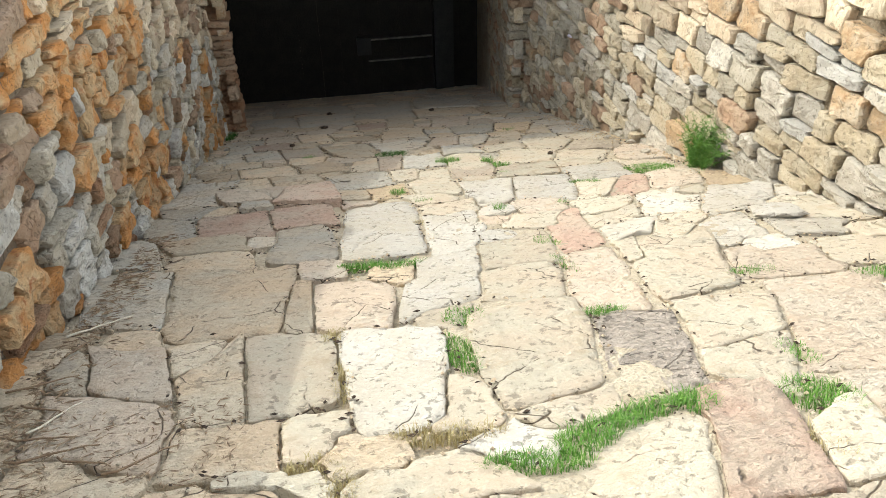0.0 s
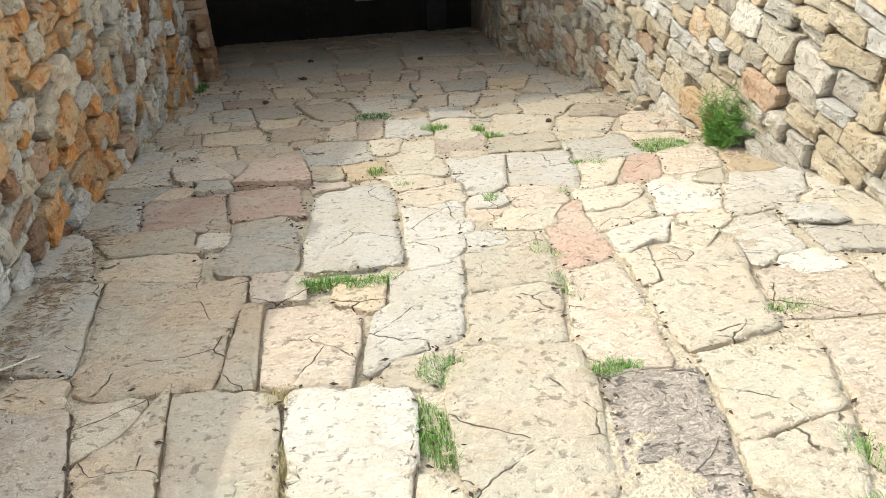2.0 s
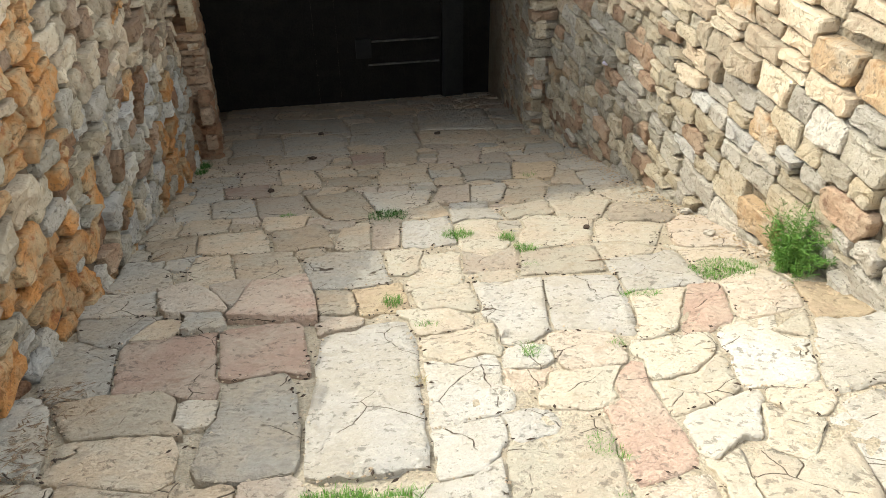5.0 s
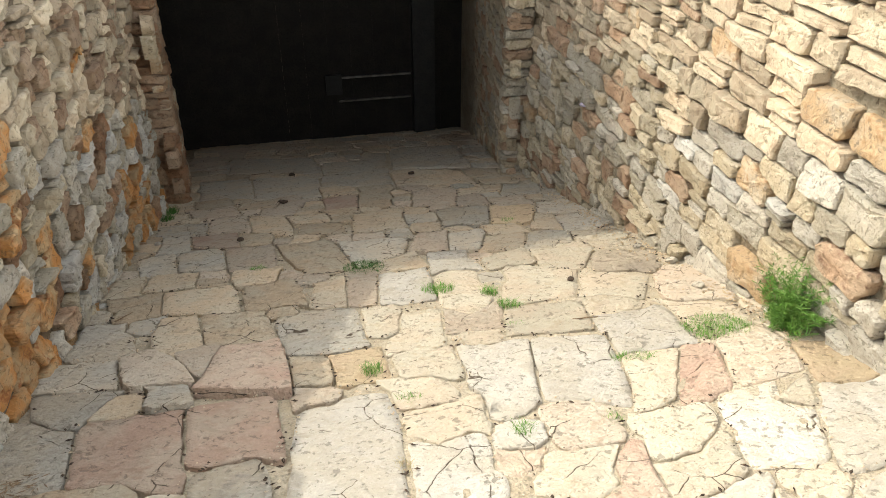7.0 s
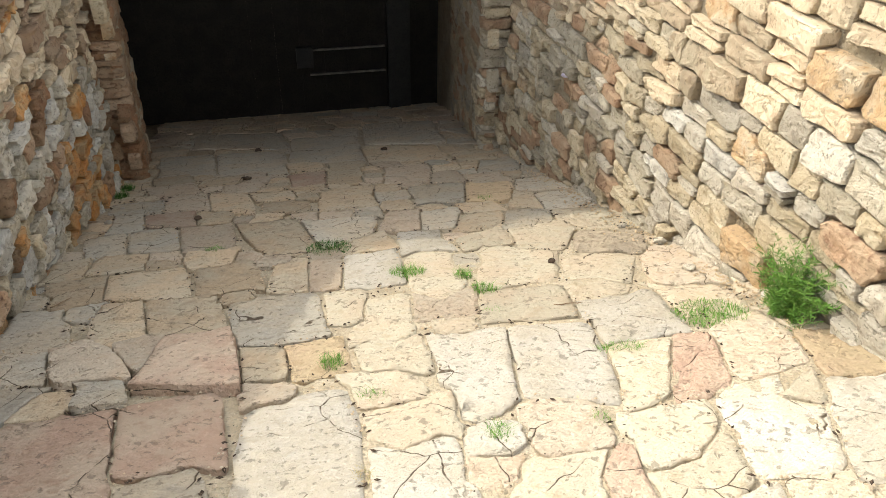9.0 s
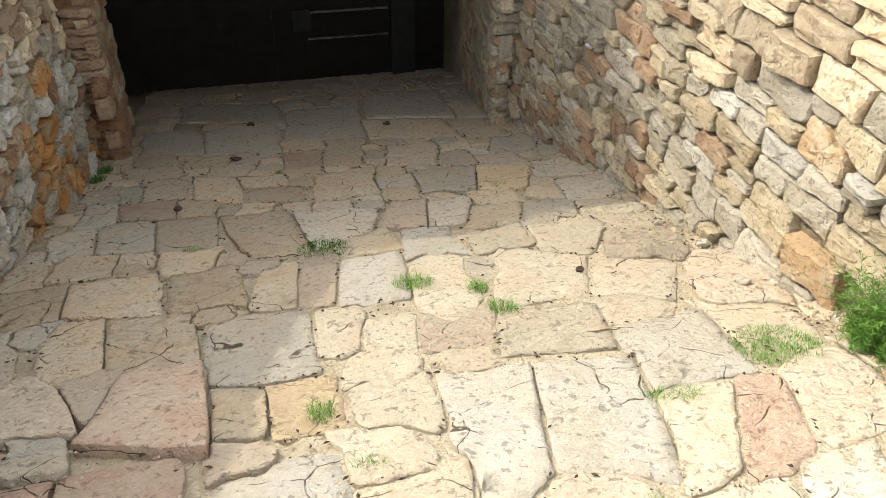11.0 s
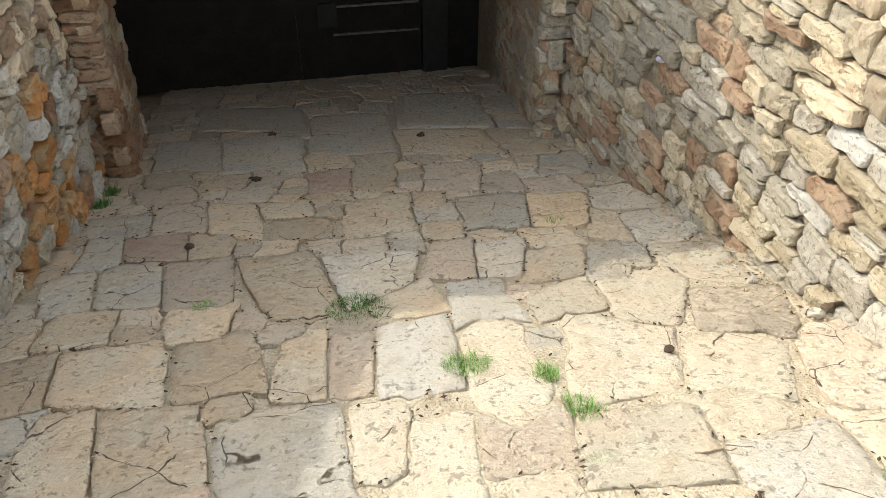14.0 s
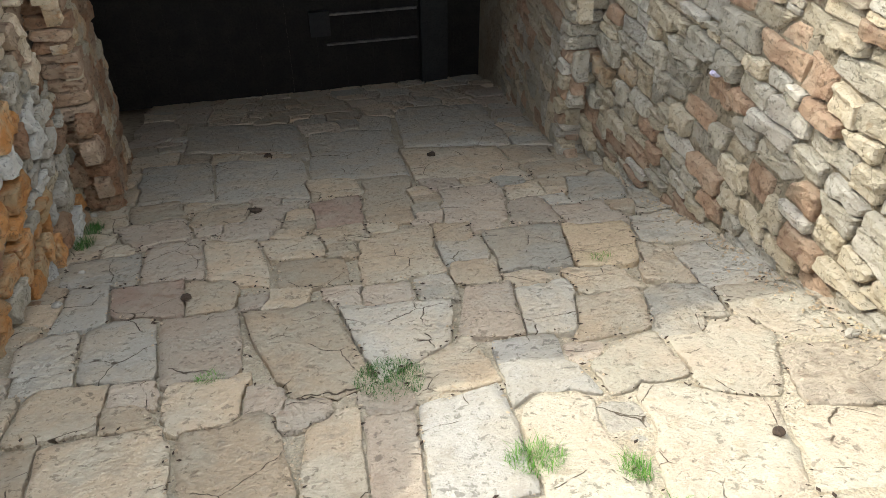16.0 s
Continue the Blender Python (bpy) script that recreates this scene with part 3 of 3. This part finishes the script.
# the bed: sandy earth filling the joints nearly flush
bed_v = []
across, along = 78, 272
for k in range(along + 1):
    for i in range(across + 1):
        x, y = LEFT - 0.1 + i * 0.05, 1.15 + k * 0.05
        worn = 0.017 if x < 0.35 or y > 6.9 else 0.0
        z = -0.009 - worn + 0.010 * noise.noise((x * 3, y * 3, 2.0)) + 0.008 * noise.noise((x * 14, y * 14, 5.0))
        bed_v.append(tuple(RAMP @ Vector((x, y, z))))
bed_f = [(k * (across + 1) + i, k * (across + 1) + i + 1, (k + 1) * (across + 1) + i + 1, (k + 1) * (across + 1) + i) for k in range(along) for i in range(across)]
pavement = tagged(new("pavement", mesh_of("pavement", bed_v, bed_f, SOIL)), "ramp of large worn limestone slabs with earth filled joints", "pavement", kind="structure")
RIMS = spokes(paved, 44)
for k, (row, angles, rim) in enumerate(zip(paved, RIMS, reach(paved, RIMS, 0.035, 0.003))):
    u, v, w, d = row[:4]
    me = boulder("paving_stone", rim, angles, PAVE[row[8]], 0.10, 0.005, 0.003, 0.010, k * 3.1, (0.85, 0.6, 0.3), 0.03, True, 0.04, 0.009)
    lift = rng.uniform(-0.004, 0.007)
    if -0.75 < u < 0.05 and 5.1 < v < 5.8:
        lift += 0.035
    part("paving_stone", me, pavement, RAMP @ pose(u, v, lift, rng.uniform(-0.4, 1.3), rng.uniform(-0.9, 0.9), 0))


# ---- wall stones ----
def courses(y0, y1, z0, z1, long_, high, rise, seed):
    """Boxes of rough courses on an upright face: along, up, length, height, turn, skew."""
    r = random.Random(seed)
    out = []
    z = z0
    row = 0
    while z < z1:
        h = high * r.uniform(0.7, 1.35)
        y = y0 - r.uniform(0, long_)
        while y < y1:
            l = long_ * r.uniform(0.5, 1.5)
            up = z + h / 2 + r.uniform(-0.15, 0.15) * h + math.tan(radians(rise)) * (y + l / 2 - 7)
            if r.random() < 0.16:
                out.append((y + l / 2, up + h * 0.24, l * 0.93, h * 0.36, rise + r.uniform(-5, 5), 0.0))
                out.append((y + l / 2, up - h * 0.24, l * 0.93, h * 0.36, rise + r.uniform(-5, 5), 0.0))
            else:
                out.append((y + l / 2, up, l * 0.95, h * 0.92, rise + r.uniform(-4, 4), r.uniform(-0.22, 0.22), r.uniform(-0.12, 0.12) * l, r.uniform(-0.25, 0.25) * h))
            y += l
        z += h
        row += 1
    return out


def set_notable(boxes, spots, length, height, rise):
    """Puts the known coloured stones in and takes out what they cover. Returns the boxes and the tints by place."""
    r = random.Random(len(spots))
    big = [(sy, sz, length * r.uniform(0.85, 1.15), height * r.uniform(0.85, 1.15), rise + r.uniform(-6, 6), r.uniform(-0.2, 0.2)) for sy, sz, _ in spots]
    left = [b for b in boxes if not any(abs(b[0] - g[0]) < g[2] * 0.5 + b[2] * 0.2 and abs(b[1] - g[1] - math.tan(radians(rise)) * (b[0] - g[0])) < g[3] * 0.5 + b[3] * 0.2 for g in big)]
    return left + big, {(g[0], g[1]): tint for g, (_, _, tint) in zip(big, spots)}


def face_stones(wall, boxes, face, seed, choose, keep, thick, round_, bulge, joint, grow, proud=0.02, rough=0.02):
    """Stones set into a wall's face. face: maps along, up and outward distance to a pose; keep: which are parts of their own."""
    r = random.Random(seed)
    ways = spokes(boxes, 22)
    rims = reach(boxes, ways, grow, joint)
    rest = {"pale": ([], []), "orange": ([], []), "tawny": ([], []), "brown": ([], [])}
    count = 0
    for k, (box, angles, rim) in enumerate(zip(boxes, ways, rims)):
        out = r.uniform(-proud, proud)
        tint = choose(box[0], box[1], r)
        m = face(box[0], box[1], out) @ pose(0, 0, 0, r.uniform(-5, 5), r.uniform(-5, 5), 0)
        if keep(box[0], box[1]) and count < 300:
            count += 1
            part("stone", boulder("stone", rim, angles, WALL[tint], thick, round_, bulge, rough, seed * 7 + k, (0.78, 0.45), 0.03, False, 0.01, rough * 0.3), wall, m)
        else:
            rest_v, rest_f = rest[tint if tint in ("orange", "tawny") else "brown" if tint in ("brown", "brick") else "pale"]
            me = boulder("stone", rim, angles, MIXED, thick, round_, bulge, rough, seed * 7 + k, (0.78, 0.45), 0.03, False, 0.01, rough * 0.3)
            n = len(rest_v)
            rest_v += [tuple(m @ v.co) for v in me.vertices]
            rest_f += [tuple(n + i for i in p.vertices) for p in me.polygons]
            bpy.data.meshes.remove(me)
    for tint, (v_, f_) in rest.items():
        if v_:
            tagged(part("stonework", mesh_of("stonework", v_, f_, MIXED if tint == "pale" else WALL[tint], False), wall), kind="stuff")


OUT_RIGHT = Matrix(((0, 0, -1), (1, 0, 0), (0, -1, 0))).to_4x4()
OUT_LEFT = Matrix(((0, 0, 1), (1, 0, 0), (0, 1, 0))).to_4x4()
OUT_FRONT = Matrix(((1, 0, 0), (0, 0, -1), (0, 1, 0))).to_4x4()
# the right-hand wall's local frame is along +y, down and out, so that it stays right-handed
right_spots = [(5.5, 2.47, "tawny"), (5.15, 2.46, "tawny"), (6.48, 2.47, "tawny"), (6.65, 1.52, "brown"), (5.9, 1.92, "tawny"), (5.7, 1.44, "tawny"),
               (5.08, 1.89, "brown"), (7.77, 2.3, "tawny"), (9.34, 0.94, "tawny"), (9.7, 0.8, "tawny"), (8.3, 1.33, "brown"), (7.88, 1.82, "brown"),
               (8.11, 0.72, "brown"), (7.78, 1.08, "brown"), (7.44, 1.2, "brown"), (4.16, 2.62, "tawny"), (4.08, 2.33, "tawny"), (3.83, 2.33, "tawny")]
left_spots = [(4.26, 2.31, "orange"), (4.77, 2.38, "orange"), (3.18, 2.27, "orange"), (6.1, 1.49, "orange"), (3.35, 2.29, "orange"), (5.38, 1.6, "orange"),
              (6.35, 1.57, "orange"), (5.26, 1.97, "orange"), (4.96, 2.42, "orange"), (4.75, 1.75, "orange"), (6.41, 1.75, "orange"), (7.6, 1.8, "orange"),
              (8.85, 1.29, "orange"), (4.94, 2.15, "white"), (5.43, 2.15, "white"), (5.03, 2.12, "white")]


def above(boxes, low, top):
    return [b for b in boxes if b[1] > floor_at(b[0]) - low and b[1] < (top(b[0]) if callable(top) else top) - 0.06]


boxes = above(courses(2.6, 6.9, -0.2, 3.6, 0.30, 0.135, 0, 1), 0.12, TOP_RIGHT)
boxes = [b for b in boxes if b[0] < 6.9] + [b for b in above(courses(6.9, FRONT + 0.1, -1.1, 3.6, 0.26, 0.105, 0, 2), 0.12, TOP_RIGHT) if 6.9 <= b[0] < FRONT]
boxes, known_near = set_notable(boxes, [p for p in right_spots if p[0] < 7], 0.30, 0.17, 0)
boxes, known_far = set_notable(boxes, [p for p in right_spots if p[0] >= 7], 0.26, 0.12, 0)
known_right = {**known_near, **known_far}
boxes = [(b[0], -b[1], *b[2:4], -b[4], -b[5], *b[6:8]) for b in boxes]
face_stones(wall_right, boxes,
            lambda a, d, o: Matrix.Translation((RIGHT + 0.06 * (-d - 1.2) - o - (0.035 if a < 6.9 else 0.012), a, -d)) @ OUT_RIGHT, 11,
            lambda a, d, r: known_right.get((a, -d)) or r.choice(("cream", "pale", "pale", "cream", "pale", "white", "cream", "grey") if a < 6.9 else ("cream", "grey", "grey", "cream", "pale", "brown")),
            lambda a, d: -d < floor_at(a) + (0.9 if a < 6.9 else 1.35), 0.14, 0.014, 0.005, 0.007, 0.016, 0.03, 0.019)
boxes = [b for b in above(courses(2.2, FRONT + 0.1, -0.7, 4.7, 0.21, 0.125, 0, 5), 0.12, crest_at) if b[0] < FRONT]
boxes, known_left = set_notable(boxes, left_spots, 0.30, 0.17, 0)
face_stones(wall_left, boxes, lambda a, d, o: Matrix.Translation((LEFT + o, a, d)) @ OUT_LEFT, 23,
            lambda a, d, r: known_left.get((a, d)) or ("orange" if noise.noise((a * 1.1 + d * 1.3, d * 0.9, 4.2)) + r.uniform(-0.2, 0.2) > (0.20 if a < 7.0 else 0.55) else
                                                            r.choice(("grey", "pale", "white", "brown", "cream", "white", "brick", "pale", "grey"))),
            lambda a, d: d < floor_at(a) + 1.1, 0.12, 0.010, 0.006, 0.013, 0.014, 0.036, 0.027)
# quoins of the gate
r2 = random.Random(9)
for wall, x0, x1, label in ((pier_left, -1.16, -0.93, "flat red brown quoin"), (pier_right, 2.36, 2.60, "flat grey quoin")):
    z = -0.25
    bx = []
    while z < HEAD:
        h = r2.uniform(0.055, 0.12)
        bx.append(((x0 + x1) / 2, z + h / 2, (x1 - x0) * r2.uniform(0.85, 1.05), h * 0.86, r2.uniform(-3, 3), 0.0))
        z += h
    left_side = wall is pier_left
    face_stones(wall, bx, lambda a, d, o: Matrix.Translation((a, FRONT + 0.02 - o, d)) @ OUT_FRONT, 31 if left_side else 37,
                lambda a, d, r: r.choice(("brick", "brick", "brown", "brick", "brick") if left_side else ("cream", "grey", "pale", "grey", "brown")),
                lambda a, d: True, 0.12, 0.02, 0.01, 0.006, 0.03, 0.015)
for wall, p, q, turn in ((pier_left, (-0.95, FRONT + 0.05), (-1.10, 11.35), 6.0), (pier_right, (2.40, FRONT + 0.05), (2.76, 12.9), -7.0)):
    left_side = wall is pier_left
    bx = [b for b in courses(0.0, math.dist(p, q), -1.6, HEAD, 0.28, 0.13, 0, 41) if b[0] > 0 and b[0] < math.dist(p, q)]
    ang = math.atan2(q[1] - p[1], q[0] - p[0])
    base = (OUT_LEFT if left_side else OUT_RIGHT)
    spin = pose(0, 0, 0, 0, 0, math.degrees(ang) - 90)
    face_stones(wall, bx if left_side else [(b[0], -b[1], *b[2:4], -b[4], b[5], *b[6:8]) for b in bx],
                lambda a, d, o: Matrix.Translation((p[0] + a * math.cos(ang), p[1] + a * math.sin(ang), d if left_side else -d)) @ spin @ base, 43,
                lambda a, d, r: r.choice(("brick", "brown", "tawny", "brown", "cream") if left_side else ("cream", "grey", "brown", "grey", "cream")),
                lambda a, d: abs(d) < 1.7, 0.10, 0.02, 0.012, 0.006, 0.05, 0.015)


# ---- grass ----
def tuft(name, x, y, spread, tall, count, material, label, lean=(0, 0), long_=None, turn=0.0, z=0.0):
    """A clump of bent blades on the ramp at x, y of its plane."""
    verts, faces = [], []
    r = random.Random(int(x * 1000) * 7 + int(y * 1000))
    for _ in range(int(count * 2.2)):
        a, d = r.uniform(0, 2 * math.pi), math.sqrt(r.random())
        px, py = d * math.cos(a) * spread, d * math.sin(a) * (long_ or spread)
        c, s = math.cos(radians(turn)), math.sin(radians(turn))
        px, py = px * c - py * s, px * s + py * c
        h = tall * r.uniform(0.3, 1.0)
        ba = r.uniform(0, 2 * math.pi)
        bend = h * r.uniform(0.3, 1.5)
        bx, by = math.cos(ba) * bend + lean[0] * h, math.sin(ba) * bend + lean[1] * h
        wv = Vector((-by, bx, 0))
        wv = (wv.normalized() if wv.length > 1e-6 else Vector((1, 0, 0))) * r.uniform(0.0007, 0.0016)
        base, mid, tip = Vector((px, py, -0.01)), Vector((px + bx * 0.35, py + by * 0.35, h * 0.62)), Vector((px + bx, py + by, h * 0.95))
        n = len(verts)
        verts += [tuple(base - wv), tuple(base + wv), tuple(mid + wv * 0.8), tuple(mid - wv * 0.8), tuple(tip)]
        faces += [(n, n + 1, n + 2, n + 3), (n + 3, n + 2, n + 4)]
    ob = new(name, mesh_of(name, verts, faces, material))
    ob.matrix_basis = RAMP @ pose(x, y, z - 0.008)
    return tagged(ob, label, "grass", "grass in the paving joints", "stuff")


GREEN = "fresh green grass growing in a paving joint"
DRY = "dry yellow grass in a paving joint"
for x, y, spread, long_, turn, tall, count in (
        (0.12, 3.53, 0.12, 0.05, 0, 0.035, 260), (0.30, 3.48, 0.11, 0.05, 10, 0.035, 240), (0.94, 2.60, 0.08, 0.045, 0, 0.03, 200), (0.45, 2.72, 0.08, 0.10, 10, 0.03, 300),
        (0.38, 2.40, 0.05, 0.16, 5, 0.03, 260), (0.78, 1.84, 0.14, 0.05, 20, 0.04, 420), (0.60, 1.76, 0.12, 0.06, 25, 0.04, 380), (0.44, 1.68, 0.14, 0.05, -10, 0.035, 360),
        (0.94, 1.86, 0.06, 0.07, 0, 0.04, 220), (1.27, 1.80, 0.10, 0.11, 20, 0.035, 420), (1.66, 2.83, 0.11, 0.05, -5, 0.03, 200), (1.38, 2.08, 0.05, 0.10, 0, 0.025, 130),
        (2.09, 2.66, 0.10, 0.05, 0, 0.03, 140), (0.97, 4.37, 0.04, 0.06, 0, 0.05, 90), (1.00, 3.23, 0.035, 0.16, 6, 0.02, 110), (1.02, 3.62, 0.05, 0.10, 20, 0.025, 110),
        (0.96, 6.19, 0.10, 0.09, 0, 0.06, 200), (1.25, 6.05, 0.05, 0.07, 0, 0.05, 110), (1.30, 5.79, 0.06, 0.10, 10, 0.05, 150), (0.45, 5.15, 0.05, 0.07, 0, 0.05, 90), (1.25, 5.48, 0.05, 0.04, 0, 0.03, 70),
        (0.58, 4.79, 0.05, 0.05, 0, 0.04, 50), (1.34, 4.36, 0.03, 0.05, 0, 0.035, 40), (1.66, 4.90, 0.11, 0.05, -8, 0.03, 170), (-0.15, 7.10, 0.06, 0.06, 0, 0.04, 90),
        (1.83, 7.74, 0.05, 0.05, 0, 0.05, 40), (2.20, 5.12, 0.18, 0.16, 0, 0.035, 700)):
    tuft("grass_tuft", x, y, spread, tall, count, GRASS, GREEN, long_=long_, turn=turn)
for y in (9.1, 9.42):
    tuft("grass_tuft", -1.04, y, 0.055, 0.08, 130, HERB, "dark green grass at the foot of the shaded wall", long_=0.09)
tuft("grass_tuft", 0.57, 6.87, 0.14, 0.034, 560, HERB, "dark green mossy grass in a hollow between slabs", long_=0.17)
for x, y, spread, long_, turn, count in ((-0.03, 2.70, 0.05, 0.07, 0, 110), (0.25, 1.88, 0.16, 0.05, -10, 300), (-0.10, 1.82, 0.08, 0.04, 0, 120), (-0.04, 1.70, 0.04, 0.08, 0, 110),
                                         (1.14, 1.58, 0.04, 0.10, 10, 90), (0.48, 4.25, 0.03, 0.06, 0, 50), (-0.02, 2.3, 0.03, 0.16, 0, 110)):
    tuft("grass_tuft", x, y, spread, 0.028, count, HAY, DRY, long_=long_, turn=turn)


def weed(x, y, tall, label):
    """A scraggy plant: thin arching stems with many narrow leaves, leaning on the wall."""
    r = random.Random(77)
    verts, faces = [], []

    def leaf(p, way, size):
        side = way.cross(Vector((r.uniform(-1, 1), r.uniform(-1, 1), r.uniform(-1, 1)))).normalized() * size * 0.06
        n = len(verts)
        verts.extend([tuple(p), tuple(p + way * size * 0.5 + side), tuple(p + way * size), tuple(p + way * size * 0.5 - side)])
        faces.append((n, n + 1, n + 2, n + 3))

    for _ in range(95):
        a = r.uniform(0, 2 * math.pi)
        p = Vector((r.gauss(0, 0.03), r.gauss(0, 0.055), 0))
        way = Vector((0.12 + 0.16 * math.cos(a), -0.06 + 0.22 * math.sin(a), 1)).normalized()
        length = tall * r.uniform(0.35, 1.0)
        for k in range(14):
            q = p + way * length / 14
            w = Vector((0.0012, 0.0012, 0))
            n = len(verts)
            verts.extend([tuple(p - w), tuple(p + w), tuple(q + w), tuple(q - w)])
            faces.append((n, n + 1, n + 2, n + 3))
            for _ in range(4):
                leaf(q, (way * r.uniform(0.1, 0.9) + Vector((r.uniform(-1, 1), r.uniform(-1, 1), r.uniform(-0.6, 0.7)))).normalized(), r.uniform(0.018, 0.045))
            way = (way + Vector((r.uniform(-0.16, 0.16), r.uniform(-0.16, 0.16), -0.07))).normalized()
            p = q
    ob = new("weed", mesh_of("weed", verts, faces, WEED))
    ob.matrix_basis = Matrix.Translation(RAMP @ Vector((x, y, 0)))
    return tagged(ob, label, "plant")


weed(2.48, 5.02, 0.42, "bushy green weed at the foot of the sunlit wall")


# ---- small litter ----
def rod(name, x, y, length, turn, radius, material, label, category, z=0.012, bend=0.1):
    """A crooked stick lying on the ramp."""
    r = random.Random(int(x * 997 + y * 31))
    verts, faces = [], []
    for k in range(7):
        u = (k / 6 - 0.5) * length
        w, h = bend * length * noise.noise((k * 0.7, x, y)), radius
        rad = radius * (1 - 0.5 * k / 6)
        for j in range(6):
            a = j * math.pi / 3
            verts.append((u, w + rad * math.cos(a), h + rad * math.sin(a)))
    for k in range(6):
        for j in range(6):
            faces.append((k * 6 + j, k * 6 + (j + 1) % 6, k * 6 + 6 + (j + 1) % 6, k * 6 + 6 + j))
    faces += [(5, 4, 3, 2, 1, 0), (36, 37, 38, 39, 40, 41)]
    ob = new(name, mesh_of(name, verts, faces, material))
    ob.matrix_basis = RAMP @ pose(x, y, z, 0, 0, turn)
    return tagged(ob, label, category)


rod("straw", -0.93, 3.07, 0.26, 38, 0.005, STRAW, "bleached straw stalk lying on shaded slabs", "straw")
rod("straw", -0.86, 2.28, 0.20, 60, 0.004, STRAW, "bleached straw stalk lying on shaded slabs", "straw")
for x, y, l, t in ((-0.98, 2.55, 0.22, 20), (-0.92, 2.35, 0.18, -30), (-0.80, 2.05, 0.24, 10), (-0.70, 1.98, 0.18, -25), (-0.55, 1.95, 0.20, 35), (-0.95, 2.85, 0.16, 70), (-0.86, 2.15, 0.2, -12),
                   (-0.25, 11.2, 0.25, 5), (0.12, 11.0, 0.22, -8), (-0.95, 3.75, 0.2, 40), (-0.9, 6.35, 0.16, 65), (1.62, 5.42, 0.14, -5)):
    rod("twig", x, y, l, t, 0.004, TWIG, "thin dry brown twig lying on the slabs", "twig")


def lump(name, x, y, size, material, label, category, flat=0.6):
    r = random.Random(int(x * 713 + y * 57))
    bm = bmesh.new()
    bmesh.ops.create_icosphere(bm, subdivisions=2, radius=size)
    for v in bm.verts:
        v.co *= 1 + 0.45 * noise.noise(v.co * (1.3 / size) + Vector((x * 9, y * 9, 0)))
        v.co.z *= flat
    me = bpy.data.meshes.new(name)
    bm.to_mesh(me)
    bm.free()
    me.materials.append(material)
    ob = new(name, me)
    ob.matrix_basis = RAMP @ pose(x, y, size * flat * 0.7)
    return tagged(ob, label, category)


for x, y, s_ in ((0.02, 9.35, 0.035), (-0.02, 9.40, 0.025), (-0.32, 8.0, 0.03), (1.78, 6.09, 0.022), (1.42, 10.3, 0.035), (0.1, 10.9, 0.04)):
    lump("dung_lump", x, y, s_, DUNG, "small dark dry lump lying on a slab", "lump")
for x, y, s_ in ((-0.98, 8.15, 0.028), (-0.95, 8.6, 0.02), (2.35, 10.6, 0.018), (2.28, 10.8, 0.014), (2.42, 10.4, 0.016), (2.2, 10.5, 0.012), (2.45, 6.6, 0.03), (2.5, 6.2, 0.04), (2.42, 5.7, 0.035), (2.5, 7.3, 0.03)):
    lump("pebble", x, y, s_, PAVE["white"], "small pale pebble lying beside the wall", "pebble")
lump("pebble", 2.25, 3.62, 0.13, PAVE["white"], "flat pale stone lying on the landing edge", "stone", 0.22)
wrapper = lump("wrapper", 0, 0, 0.03, LITTER, "crumpled lilac wrapper stuck in a wall gap", "litter")
wrapper.matrix_basis = Matrix.Translation((RIGHT - 0.01, 8.34, 1.41))


# loose grit in the joints and dry litter along the shaded wall foot
def grit(name, count, place, size, material, label, long_=1.0):
    r = random.Random(len(name) + count)
    verts, faces = [], []
    tri = [(0, 1, 2), (0, 2, 3), (0, 3, 4), (0, 4, 1), (5, 2, 1), (5, 3, 2), (5, 4, 3), (5, 1, 4)]
    for _ in range(count):
        x, y = place(r)
        k, a = size * r.uniform(0.4, 1.3), r.uniform(0, math.pi)
        n = len(verts)
        for px, py, pz in ((0, 0, 0.7), (long_, 0, 0), (0, 0.9, 0), (-long_, 0, 0), (0, -0.8, 0), (0, 0, -0.6)):
            px, py, pz = px * k * r.uniform(0.7, 1.2), py * k * r.uniform(0.7, 1.2), pz * k
            verts.append((x + px * math.cos(a) - py * math.sin(a), y + px * math.sin(a) + py * math.cos(a), pz + k * 0.4))
        faces += [tuple(n + i for i in f) for f in tri]
    ob = new(name, mesh_of(name, verts, faces, material, False))
    ob.matrix_basis = RAMP @ pose(0, 0, 0.004)
    return tagged(ob, label, "debris", kind="stuff")


def joint_spot(r):
    while True:
        x, y = r.uniform(LEFT + 0.05, RIGHT - 0.05), r.uniform(1.5, 9.5)
        if inside(paved, x, y) > 0.0:
            return x, y


grit("grit", 2200, joint_spot, 0.008, PAVE["buff"], "loose stone grit lying in the paving joints")
grit("crumbs", 1300, joint_spot, 0.007, DUNG, "dark crumbs of earth and stalks in the paving joints", 2.0)
grit("dry_litter", 1300, lambda r: (LEFT + 0.08 + abs(r.gauss(0, 0.10)), r.uniform(1.5, 4.6)), 0.004, TWIG, "dry broken stalks gathered along the shaded wall foot", 6.0)
grit("dry_litter", 600, lambda r: (r.uniform(LEFT + 0.1, -0.3), r.uniform(1.6, 2.3)), 0.003, TWIG, "dry broken stalks strewn over the shaded slabs", 6.0)
grit("rubble_dust", 500, lambda r: (RIGHT - 0.06 - abs(r.gauss(0, 0.09)), r.uniform(4.6, 8.6)), 0.010, PAVE["ochre"], "small ochre stone chips along the foot of the wall")
